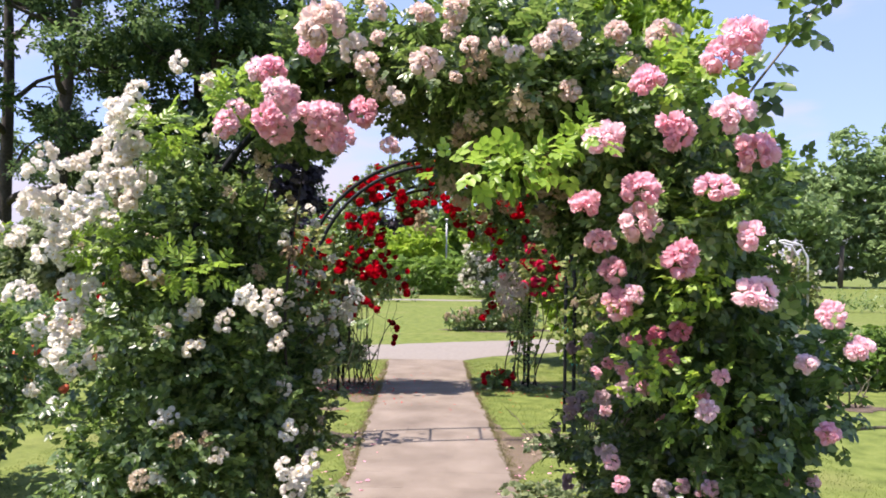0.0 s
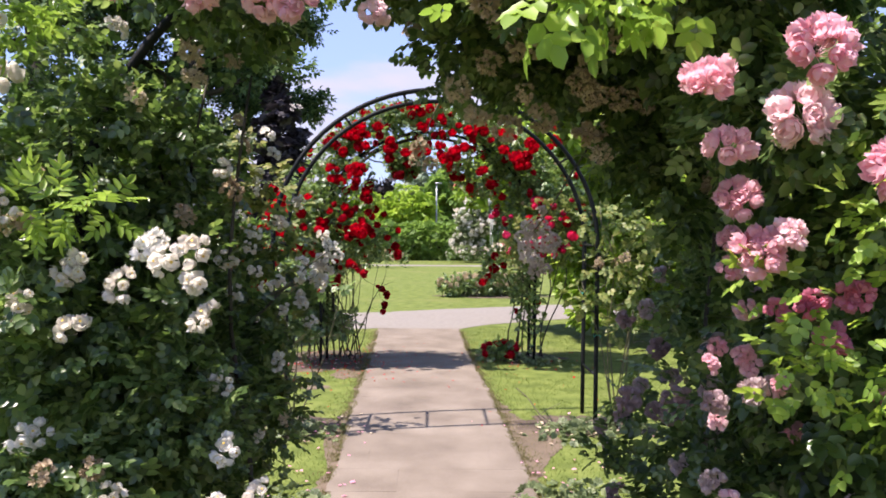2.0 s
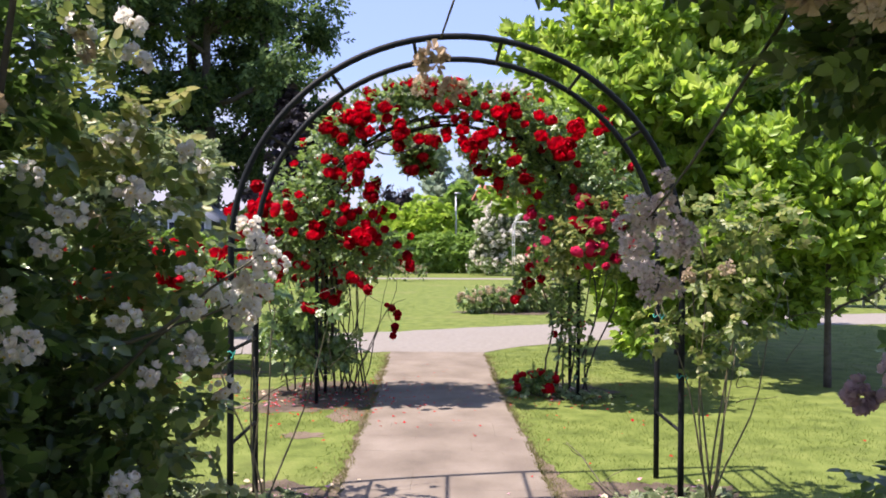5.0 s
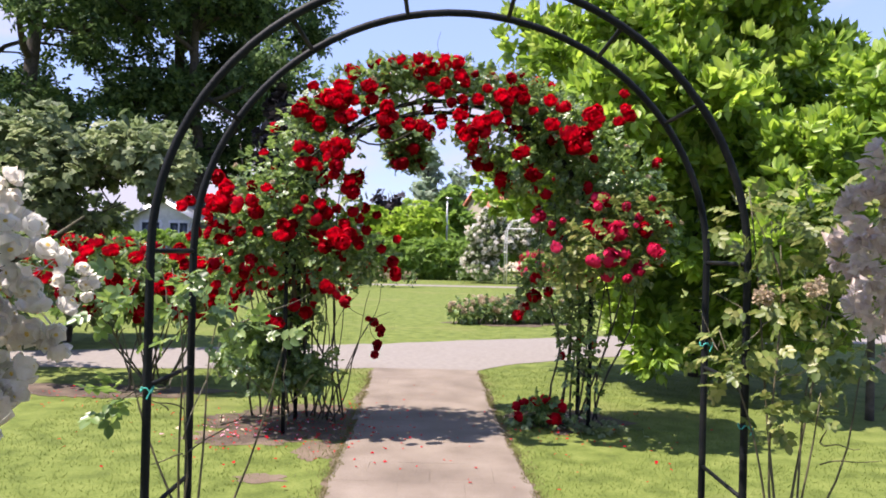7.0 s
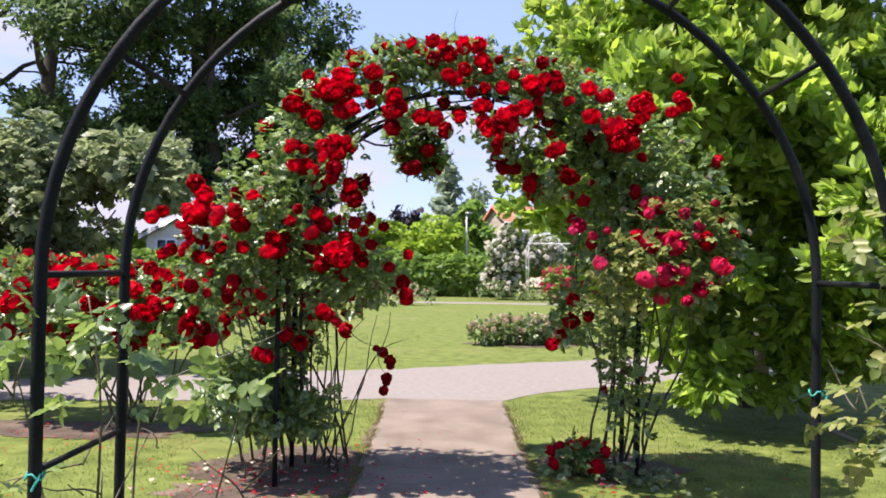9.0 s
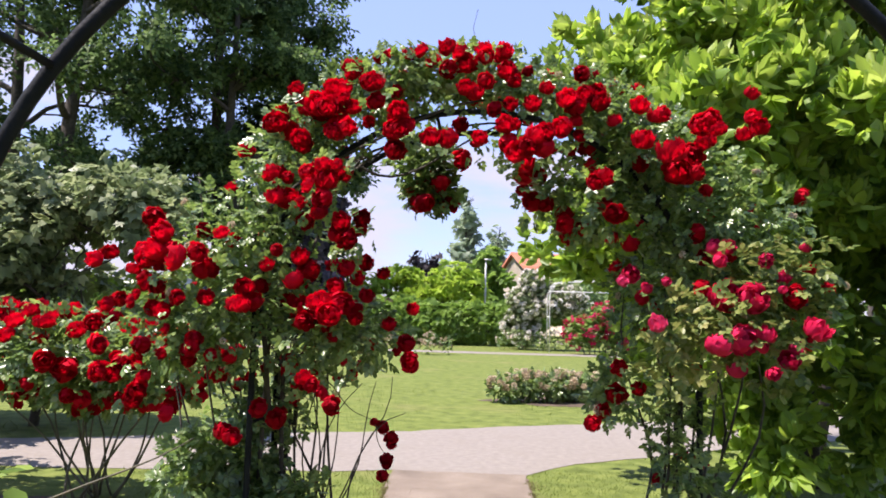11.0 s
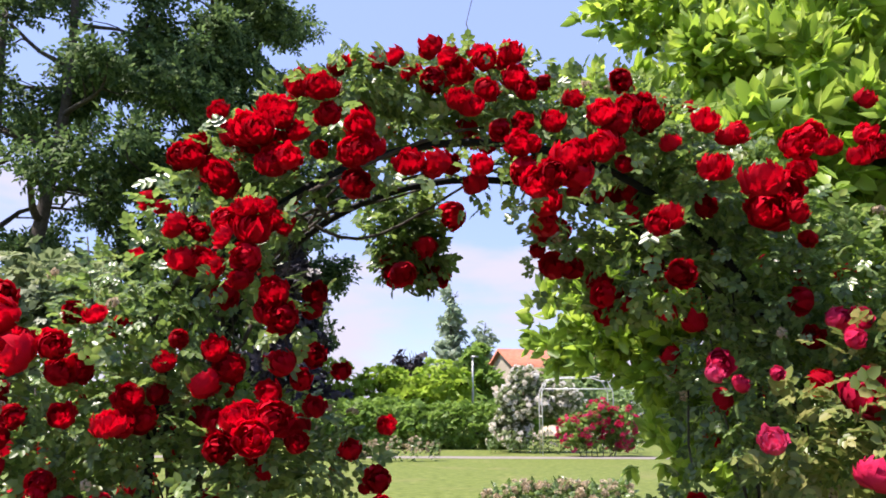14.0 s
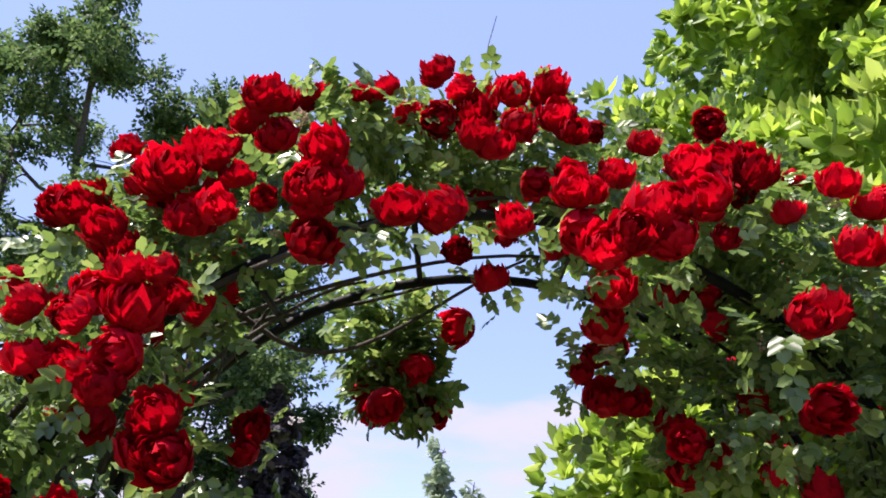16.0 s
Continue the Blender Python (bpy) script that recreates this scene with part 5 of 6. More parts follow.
SIDE = [(3.25, 9.8, 2.15, 0.6, 0.58, 0.64), (3.65, 9.95, 1.8, 0.56, 0.55, 0.58), (3.0, 9.95, 1.65, 0.48, 0.5, 0.5), (3.98, 10.1, 2.4, 0.5, 0.5, 0.56), (3.75, 10.0, 2.72, 0.5, 0.5, 0.36), (4.15, 10.1, 2.82, 0.42, 0.42, 0.32)]
tree("broadleaf_tree", "young light green tree beside the lawn", (3.7, 10.1, 0), 2.9, 0.9, 6, 0.04, clumps(SIDE, 60, 143, 0.29), 1800, WHORL, 0.23, M_BROAD_LEAF, 43, low=0.9, shell=0.9, droop=-0.35)
SHRUB = [(-5.4, 13.8, 1.5, 1.1, 1.1, 1.2), (-6.0, 14.0, 2.2, 0.9, 0.9, 0.9), (-4.5, 13.9, 2.65, 0.65, 0.7, 0.42), (-6.9, 13.9, 1.6, 1.0, 0.9, 1.1), (-3.85, 13.8, 2.45, 0.5, 0.6, 0.32)]
tree("shrub", "grey-green leafy shrub behind the gravel walk", (-5.3, 14.0, 0), 2.6, 1.3, 7, 0.06, clumps(SHRUB, 110, 144, 0.33, 1.0), 8500, FAR_TUFT, 0.15, M_SHRUB_LEAF, 44, low=0.2, cat="shrub", shell=0.9)
GREEN = [(-6.6, 9.5, 0.8, 0.9, 0.8, 0.8), (-7.6, 10.0, 1.0, 1.0, 0.9, 1.0), (-5.9, 9.0, 0.6, 0.7, 0.6, 0.6)]
tree("shrub", "rounded green shrub beside the rose border", (-6.8, 9.6, 0), 1.3, 0.8, 5, 0.04, clumps(GREEN, 50, 145, 0.3), 3200, FAR_TUFT, 0.14, M_SHRUB_LEAF, 45, low=0.1, cat="shrub", shell=0.9)
DARKLOW = [(5.6, 10.2, 0.4, 0.8, 0.5, 0.42), (6.6, 10.5, 0.4, 0.8, 0.5, 0.42)]
tree("shrub", "low dark evergreen shrub under the young tree", (6.0, 10.3, 0), 0.5, 0.5, 4, 0.03, DARKLOW, 1500, TUFT, 0.10, M_DARK_BROAD, 46, low=0.03, cat="shrub", shell=0.4)


def park_tree(base, height, bare, spread, seed, stout=1.0, limbs=13):
    """A tall open tree: a leaning trunk, rising forked limbs, and flat tufts of leaves along their outer ends."""
    r = np.random.default_rng(seed)
    t = thing("tall_tree", "tall dark feathery-leaved tree with open branching crown", "tree", base, "tall park trees")
    base = np.array(base, float)
    line = wander(base - (0, 0, 0.1), base + (r.normal() * 0.6, r.normal() * 0.6, height), 14, height * 0.016, r=r)
    part("trunk", mesh_of("trunk", *tube(line, np.linspace(0.34, 0.07, 14) * stout, 10), mats=[M_BARK], smooth=True), t)
    tufts = [(*(line[-1] + r.normal(size=3) * 0.5 * stout), 1.1 * stout, 1.1 * stout, 0.6 * stout) for _ in range(4)]
    for i in range(limbs):
        s = bare + (0.96 - bare) * (i + r.uniform(0, 0.6)) / limbs
        root = np.array([np.interp(s * 13, np.arange(14), line[:, k]) for k in range(3)])
        a = i * 2.4 + r.uniform(-0.5, 0.5)
        far = (spread * 1.2 + 1.3 * stout) * (0.45 + 0.6 * math.sin(math.pi * min(1, 0.25 + 0.75 * (s - bare) / (1 - bare)))) * r.uniform(0.75, 1.1)
        tip = root + (math.cos(a) * far, math.sin(a) * far, far * r.uniform(0.15, 0.6))
        ln = wander(root, tip, 9, far * 0.07, r=r)
        thick = 0.19 * stout * (1.2 - s)
        wood = [tube(ln, np.linspace(thick, 0.015, 9), 6)]
        for j in range(5):
            k = 3 + j
            end = ln[k] + r.normal(size=3) * (0.32 * far, 0.32 * far, 0.12 * far) + (0, 0, 0.12 * far)
            wood.append(tube(wander(ln[k], end, 5, far * 0.04, r=r), np.linspace(thick * 0.4, 0.01, 5), 5))
            tufts.append((*end, *(r.uniform(0.55, 1.0) * stout * np.array((1, 1, 0.40)))))
            if j > 2:
                tufts.append((*(ln[k] + r.normal(size=3) * 0.4), *(r.uniform(0.5, 0.9) * stout * np.array((1, 1, 0.38)))))
        tufts.append((*tip, 0.8 * stout, 0.8 * stout, 0.45 * stout))
        part("limb", mesh_of("limb", *joined(wood), mats=[M_BARK], smooth=True), t)
    foliage("crown", tufts, 42 * len(tufts), FEATHER, 0.60 * stout, M_FEATHER, t, seed, 0.95, low=1.5, droop=-0.1)
    return t


for cx, cy, bare, h, sp, k, sd in ((-21.9, 43.4, 0.2, 33.5, 3.0, 1.4, 51), (-28.7, 49, 0.12, 34, 5.9, 1.4, 52), (-14.8, 47.6, 0.12, 21.5, 3.6, 1.4, 53), (-29, 34, 0.15, 20, 5, 1.0, 54), (-16.6, 50.5, 0.2, 28.5, 3.6, 1.4, 55), (-13.8, 53, 0.25, 31.5, 2.8, 1.4, 56)):
    park_tree((cx, cy, 0), h, bare, sp, sd, k)

# ---- distance ----
def lump_row(x0, y0, x1, y1, z, r, n, seed, up=0.5):
    k = np.random.default_rng(seed)
    return [(x0 + (x1 - x0) * i / (n - 1), y0 + (y1 - y0) * i / (n - 1) + k.normal() * 0.1, z * up, r * k.uniform(0.9, 1.2), r * k.uniform(0.8, 1.1), z * 0.5 * k.uniform(0.9, 1.08)) for i in range(n)]


hedge = thing("hedge", "dense green hedge along the far side of the lawn", "hedge", (-8, 40, 0))
foliage("foliage", lump_row(-26, 38.5, 2.0, 40, 2.0, 0.9, 34, 61), 9000, FAR_TUFT, 0.28, M_HEDGE_LEAF, hedge, 61, shell=0.25, upward=0.6)
canes("stem", hedge, [(-25 + 3 * i, 38.6 + 0.16 * i, -0.05) for i in range(9)], [(-24.8 + 3 * i, 38.6 + 0.16 * i, 1.5) for i in range(9)], 0.04, 364, 0.08, M_BARK)
for x0, x1, h, sd in ((-26, -16, 3.3, 62), (-15, -6, 3.6, 162), (-6.5, -1.4, 3.8, 262)):
    maple = thing("shrub", "lime-green spreading shrub rising behind the hedge", "shrub", ((x0 + x1) / 2, 46, 0), "lime-green shrubs")
    foliage("foliage", clumps(lump_row(x0, 46, x1, 46, h, 1.6, 6, sd), 60, sd, 0.7), 2600, FAR_TUFT, 0.40, M_MAPLE_LEAF, maple, sd, shell=0.6, upward=0.55)
    canes("stem", maple, [(x0 + (x1 - x0) * (i + 0.5) / 5, 46, -0.05) for i in range(5)], [(x0 + (x1 - x0) * (i + 0.5) / 5 + 0.4, 46, h * 0.8) for i in range(5)], 0.05, sd, 0.15, M_BARK)
back = thing("shrub", "dark green shrubbery behind the white pergola", "shrub", (9, 49, 0))
foliage("foliage", clumps(lump_row(4.5, 48, 16, 50, 3.4, 1.3, 8, 362), 70, 362, 0.75), 3000, FAR_TUFT, 0.36, M_WOOD_LEAF, back, 362, shell=0.6)
canes("stem", back, [(5.5 + 2 * i, 49, -0.05) for i in range(5)], [(5.8 + 2 * i, 49, 2.6) for i in range(5)], 0.05, 363, 0.15, M_BARK)
woods = thing("woodland", "dense green wood along the edge of the park", "trees", (40, 75, 0), kind="stuff")
W = []
wr = np.random.default_rng(63)
for i in range(26):
    x = 24 + i * 1.7
    h = min(19, 6.5 + 0.42 * (x - 22)) + wr.uniform(-1.5, 2)
    h = max(h, 7)
    y = 80 - 0.12 * x + wr.normal() * 2.0
    W += [(x, y, h * 0.72, 2.4, 2.2, h * 0.28), (x + 1, y - 0.8, h * 0.35, 2.2, 2.0, h * 0.33)]
foliage("foliage", clumps(W, 620, 163, 1.5), 26000, FAR_TUFT, 0.6, M_WOOD_LEAF, woods, 63, shell=0.5, upward=0.6)
part("trunk", mesh_of("trunk", *joined([tube([(x, 74 - 0.12 * x, -0.1), (x + 0.2, 74 - 0.12 * x, 4)], [0.25, 0.2], 8) for x in np.arange(24, 70, 4.3)]), mats=[M_BARK]), woods)


def bed(label, x0, y0, x1, y1, h, r, n, leaves, seed, flowers=None):
    b = thing("rose_bed", label, "flower bed", ((x0 + x1) / 2, (y0 + y1) / 2, 0), "rose beds")
    rows = lump_row(x0, y0, x1, y1, h, r, n, seed)
    foliage("foliage", rows, leaves, ROSE_SPRIG, 0.12, M_RED_LEAF, b, seed, shell=0.8)
    if flowers:
        blooms_over("flower_head", flowers, rows, 110, 0.11, b, seed + 1, low=0.25)
    return b


bed("low bed of rose bushes with faded flowers on the lawn", 0.35, 17.95, 2.2, 18.7, 0.5, 0.26, 8, 1300, 64, B_FAR_CREAM)
bed("row of low rose bushes on the far lawn", 15.5, 29, 24, 28, 0.7, 0.5, 9, 1200, 65)
bed("distant row of low rose bushes", 19, 45, 33, 44, 0.8, 0.6, 10, 900, 66)
bed("row of low roses at the foot of the hedge", 1.0, 36.5, 6.5, 37.2, 0.8, 0.4, 9, 1100, 67, B_FAR_PALE)
bed("few thin standard roses on the far lawn", -4.2, 30.5, -1.2, 31.5, 0.75, 0.25, 6, 420, 68, B_FAR_CREAM)

M_WHITE_PAINT = solid("white_paint", [(0.50, 0.50, 0.49), (0.60, 0.60, 0.59), (0.68, 0.68, 0.67)], 6, 0.5, 0.1)
M_WALL = solid("cream_plaster", [(0.36, 0.31, 0.24), (0.44, 0.39, 0.31), (0.50, 0.45, 0.37)], 2, 0.9, 0.3)
M_TILE = solid("orange_roof_tile", [(0.24, 0.075, 0.04), (0.34, 0.12, 0.065), (0.42, 0.18, 0.10)], 3, 0.8, 0.4)
M_GLASS = solid("dark_window", [(0.02, 0.025, 0.03), (0.05, 0.06, 0.07)], 2, 0.1, 0.0)
M_GREY = solid("galvanised_grey", [(0.30, 0.31, 0.32), (0.42, 0.43, 0.44)], 6, 0.45, 0.1, metal=0.6)


def block(x0, x1, y0, y1, z0, z1):
    v = [(x, y, z) for x in (x0, x1) for y in (y0, y1) for z in (z0, z1)]
    q = [(0, 1, 3, 2), (4, 6, 7, 5), (0, 4, 5, 1), (2, 3, 7, 6), (0, 2, 6, 4), (1, 5, 7, 3)]
    return np.array(v, float), np.array(q)


def house(label, x0, x1, y0, y1, eave, ridge, wall_mat, roof_mat, windows, across=False, turn=0.0):
    """A gabled house; the ridge runs along y, or along x where across is set."""
    h = thing("house", label, "house", ((x0 + x1) / 2, (y0 + y1) / 2, 0))
    c, k = math.cos(turn), math.sin(turn)

    def turned(v):
        return (np.asarray(v, float) - (x0, y0, 0)) @ np.array([(c, k, 0), (-k, c, 0), (0, 0, 1)]) + (x0, y0, 0)

    if across:
        ym = (y0 + y1) / 2
        gv = [(x0, y0, 0), (x0, y1, 0), (x0, y1, eave), (x0, ym, ridge), (x0, y0, eave), (x1, y0, 0), (x1, y1, 0), (x1, y1, eave), (x1, ym, ridge), (x1, y0, eave)]
        slopes = [[(x0 - 0.3, y0 - 0.3, eave - 0.2), (x1 + 0.3, y0 - 0.3, eave - 0.2), (x1 + 0.3, ym, ridge + 0.05), (x0 - 0.3, ym, ridge + 0.05)], [(x0 - 0.3, y1 + 0.3, eave - 0.2), (x1 + 0.3, y1 + 0.3, eave - 0.2), (x1 + 0.3, ym, ridge + 0.05), (x0 - 0.3, ym, ridge + 0.05)]]
    else:
        xm = (x0 + x1) / 2
        gv = [(x0, y0, 0), (x1, y0, 0), (x1, y0, eave), (xm, y0, ridge), (x0, y0, eave), (x0, y1, 0), (x1, y1, 0), (x1, y1, eave), (xm, y1, ridge), (x0, y1, eave)]
        slopes = [[(x0 - 0.3, y0 - 0.3, eave - 0.2), (x0 - 0.3, y1 + 0.3, eave - 0.2), (xm, y1 + 0.3, ridge + 0.05), (xm, y0 - 0.3, ridge + 0.05)], [(x1 + 0.3, y0 - 0.3, eave - 0.2), (x1 + 0.3, y1 + 0.3, eave - 0.2), (xm, y1 + 0.3, ridge + 0.05), (xm, y0 - 0.3, ridge + 0.05)]]
    quads = [(0, 1, 2, 4), (5, 6, 7, 9), (0, 1, 6, 5), (1, 2, 7, 6), (0, 4, 9, 5)]
    part("wall", mesh_of("wall", turned(gv), quads, [(4, 2, 3), (9, 7, 8)], mats=[wall_mat]), h)
    for s in slopes:
        top = np.array(s) + (0, 0, 0.18)
        v = np.concatenate([np.array(s), top])
        part("roof", mesh_of("roof", turned(v), [(0, 1, 2, 3), (4, 5, 6, 7), (0, 1, 5, 4), (1, 2, 6, 5), (2, 3, 7, 6), (3, 0, 4, 7)], mats=[roof_mat]), h)
    for wx, wz in windows:
        v, q = block(wx - 0.55, wx + 0.55, y0 - 0.06, y0 + 0.05, wz - 0.7, wz + 0.7)
        w = part("window", mesh_of("window", turned(v), q, mats=[M_WHITE_PAINT]), h)
        for a, b in ((-0.43, -0.04), (0.04, 0.43)):
            v, q = block(wx + a, wx + b, y0 - 0.075, y0, wz - 0.58, wz + 0.58)
            part("pane", mesh_of("pane", turned(v), q, mats=[M_GLASS]), w)
    return h


house("cream house with an orange tiled roof behind the garden", 3.3, 10.5, 60, 66, 4.9, 6.0, M_WALL, M_TILE, [(4.8, 2.9), (6.8, 2.9), (8.8, 2.9)], True, 0.26)
house("small white garden building among the trees", -15.6, -12.4, 41, 45, 2.7, 3.5, M_WHITE_PAINT, M_GREY, [(-14.6, 1.9), (-13.2, 1.9)])
lamp = thing("street_lamp", "tall grey lamp post behind the hedge", "street lamp", (0.2, 45, 0))
part("pole", mesh_of("pole", *tube([(0.2, 45, -0.1), (0.2, 45, 2.5), (0.2, 45, 4.3)], [0.07, 0.055, 0.04], 8), mats=[M_GREY], smooth=True), lamp)
part("lamp_head", mesh_of("lamp_head", *block(0.1, 0.5, 44.93, 45.07, 4.28, 4.36), mats=[M_GREY]), lamp)

# white pergola hoops with a white rambler and a red one
perg = thing("pergola", "white tubular pergola frame over the far rose walk", "pergola", (4, 36, 0))
for y in (35.5, 36.6):
    part("hoop", mesh_of("hoop", *tube([(2.72, y, -0.05), (2.72, y, 2.3), (2.95, y, 2.75), (3.4, y, 2.85), (4.8, y, 2.88), (5.2, y, 2.75), (5.4, y, 2.3), (5.4, y, -0.05)], 0.022, 8), mats=[M_WHITE_PAINT], smooth=True), perg)
part("rail", mesh_of("rail", *tube([(2.72, 35.5, 2.42), (5.4, 35.5, 2.42)], 0.022, 6), mats=[M_WHITE_PAINT], smooth=True), perg)
for x, z in ((2.95, 2.75), (5.2, 2.75), (2.72, 1.4)):
    part("rail", mesh_of("rail", *tube([(x, 35.5, z), (x, 36.6, z)], 0.035, 6), mats=[M_WHITE_PAINT], smooth=True), perg)
ram = thing("rambling_rose", "white rambling rose billowing over the pergola", "rose bush", (1.9, 37.5, 0), "rambling roses")
RAM = clumps([(1.6, 37.6, 0.9, 0.8, 0.6, 0.9), (1.8, 37.5, 2.0, 0.7, 0.6, 0.9), (2.6, 37.4, 1.9, 0.9, 0.6, 0.9), (3.4, 37.4, 2.3, 0.9, 0.5, 0.5), (2.2, 37.5, 2.9, 0.5, 0.4, 0.4)], 46, 271, 0.42)
foliage("foliage", RAM, 2600, FAR_TUFT, 0.2, M_SHRUB_LEAF, ram, 171, shell=0.6)
blooms_over("flower_head", B_FAR_WHITE, RAM, 260, 0.22, ram, 172, keep=lambda p: p[1] < 37.9)
ram2 = thing("rambling_rose", "crimson rambling rose on the white pergola", "rose bush", (4.2, 34.5, 0), "rambling roses")
RAM2 = [(4.0, 34.6, 0.9, 0.8, 0.5, 0.6), (4.7, 34.6, 1.5, 0.5, 0.4, 0.5), (5.4, 34.8, 1.0, 0.7, 0.5, 0.8)]
foliage("foliage", RAM2, 1100, FAR_TUFT, 0.18, M_HEDGE_LEAF, ram2, 173, shell=0.7)
canes("cane", ram2, [(4.0 + 0.2 * i, 34.7, 0) for i in range(7)], [(3.8 + 0.3 * i, 34.6, 1.1) for i in range(7)], 0.02, 175)
blooms_over("flower_head", B_FAR_RED, RAM2, 110, 0.2, ram2, 174, keep=lambda p: p[1] < 34.9)
far_arch = thing("rose_arch", "small white garden arch with pale roses on the open lawn", "garden arch", (9.0, 20, 0), "garden rose arches")
for y in (19.8, 20.3):
    part("hoop", mesh_of("hoop", *tube([(8.4, y, -0.05), (8.4, y, 1.9), (8.6, y, 2.25), (9.0, y, 2.36), (9.45, y, 2.25), (9.65, y, 1.9), (9.65, y, -0.05)], 0.03, 8), mats=[M_WHITE_PAINT], smooth=True), far_arch)
far_rose = thing("climbing_rose", "pale climbing rose on the small white arch", "rose bush", (9.0, 20.1, 0), "climbing roses")
FR = [(9.5, 20.1, 1.3, 0.55, 0.4, 0.6), (8.8, 20.1, 1.7, 0.5, 0.4, 0.5), (9.7, 20.1, 0.7, 0.4, 0.4, 0.6)]
foliage("foliage", FR, 1100, ROSE_SPRIG, 0.16, M_PALE_ROSE, far_rose, 176, shell=0.7)
blooms_over("flower_head", B_FAR_PALE, FR, 40, 0.12, far_rose, 177)

# slender far trees, a purple one and a dark conifer
def slim_tree(label, x, y, h, w, mat, n, seed, size, name="slender_tree"):
    r = np.random.default_rng(seed)
    rows = [(x + r.normal() * w * 0.25, y + r.normal() * w * 0.25, h * (0.18 + 0.8 * s), w * (1.05 - 0.85 * s) * r.uniform(0.6, 1.1), w * (1.05 - 0.85 * s), h * 0.05) for s in np.linspace(0, 1, 22)]
    tree(name, label, (x, y, 0), h, w * 0.8, 9, 0.22, rows, n, FAR_TUFT, size, mat, seed, low=1.0, shell=0.9, group="far trees", fork=0.15)


slim_tree("tall slender grey-green tree beyond the hedge, paled for haze", -1.6, 75, 13.2, 2.0, M_HAZY_LEAF, 1500, 181, 0.6)
slim_tree("shorter grey-green tree beyond the hedge, paled for haze", 1.7, 75, 9.6, 2.0, M_HAZY_LEAF, 1100, 182, 0.6)
slim_tree("green tree beyond the lamp post", 0.4, 50, 5.3, 1.5, M_HEDGE_LEAF, 1500, 183, 0.6)
slim_tree("green tree in front of the cream house", 6.3, 55, 7.0, 3.0, M_HEDGE_LEAF, 3600, 184, 0.5)
slim_tree("dark purple-leaved tree in the distance", -5.6, 80, 7.2, 2.6, M_PURPLE_LEAF, 1300, 185, 0.7)
slim_tree("dark conifer standing beside the tall trees", -8.6, 43, 10.0, 2.0, M_PURPLE_LEAF, 3200, 186, 0.45, "conifer")

# ---- ground cover, litter and paving ----
def patch(name, x, y, rx, ry, seed, mat, z, label):
    r = np.random.default_rng(seed)
    turn = np.linspace(0, 2 * math.pi, 161)[:-1]
    k = r.uniform(0.7, 1.25, 20)
    k = np.interp(turn, np.linspace(0, 2 * math.pi, 21), np.append(k, k[0])) + r.normal(size=160) * 0.045
    return sheet(name, [(x + rx * j * math.cos(a), y + ry * j * math.sin(a)) for j, a in zip(k, turn)], z, mat, label, "soil")


for i, (x, y, rx, ry) in enumerate(((-1.22, 9.5, 0.82, 0.72), (1.0, 9.75, 0.45, 0.45), (1.1, 6.7, 0.5, 0.32), (-1.05, 6.65, 0.45, 0.3), (-3.3, 10.6, 1.1, 0.4), (4.75, 8.6, 0.3, 0.25), (-1.2, 3.7, 0.7, 0.9), (1.1, 3.6, 0.7, 1.0), (1.3, 18.3, 1.2, 0.6))):
    patch("soil_patch", x, y, rx, ry, 200 + i, M_SOIL, 0.004 + 0.0002 * i, "bare brown soil under the roses")
for i, (x, y, rx, ry) in enumerate(((-1.15, 8.03, 0.15, 0.09), (-1.5, 9.0, 0.42, 0.22), (-0.92, 8.72, 0.16, 0.26), (-1.7, 7.5, 0.12, 0.08))):
    patch("worn_patch", x, y, rx, ry, 230 + i, M_EARTH, 0.0028 + 0.0001 * i, "worn patch of bare earth in the lawn")


# trodden earth along the path's edges, wider beside the bare arch
def worn(y, side):
    """How far the bare earth reaches from the path's edge."""
    n = noise.noise((y * 0.9, 221.0 + side, 0.0)) + 0.5 * noise.noise((y * 3.1, 21.0 + side, 0.0)) + 0.5 * noise.noise((y * 14.0, 31.0 + side, 0.0))
    near = math.exp(-((y - 6.3) / 0.55) ** 2)
    return 0.015 + 0.09 * min(max(n + 0.2, 0), 1) + (0.34 if side > 0 else 0.12) * near


for side, line in ((-1, PATH_L), (1, PATH_R[::-1])):
    ys = np.arange(2.0, 12.2, 0.03)
    edge_x = np.interp(ys, [q[1] for q in line], [q[0] for q in line])
    outline = [(a + side * worn(c, side), c) for a, c in zip(edge_x, ys)] + [(a - side * 0.02, c) for a, c in zip(edge_x[::-1], ys[::-1])]
    sheet("soil_edge", outline, 0.0035, M_EARTH, "trodden brown earth along the path's edge", "soil")


def off_paths(p):
    """True on the lawn: away from the path and the gravel walk."""
    x, y = p[:, 0], p[:, 1]
    left = np.interp(y, [q[1] for q in PATH_L], [q[0] for q in PATH_L])
    right = np.interp(y, [q[1] for q in PATH_R[::-1]], [q[0] for q in PATH_R[::-1]])
    on_path = (x > left - 0.01) & (x < right + 0.01) & (y < 12.4)
    near = np.interp(x, [-9, -4.5, -1.4, -0.85, 0.36, 0.9, 2.6, 5.8, 9.5], [10.4, 11.85, 12.15, 12.3, 12.3, 12.9, 14.0, 15.85, 16.6])
    far = np.interp(x, [-9, -5.2, -0.9, 0.2, 3.0, 6.3, 9.5], [12.0, 13.1, 14.6, 15.2, 16.5, 17.8, 18.6])
    return ~on_path & ((y < near - 0.01) | (y > far + 0.01))


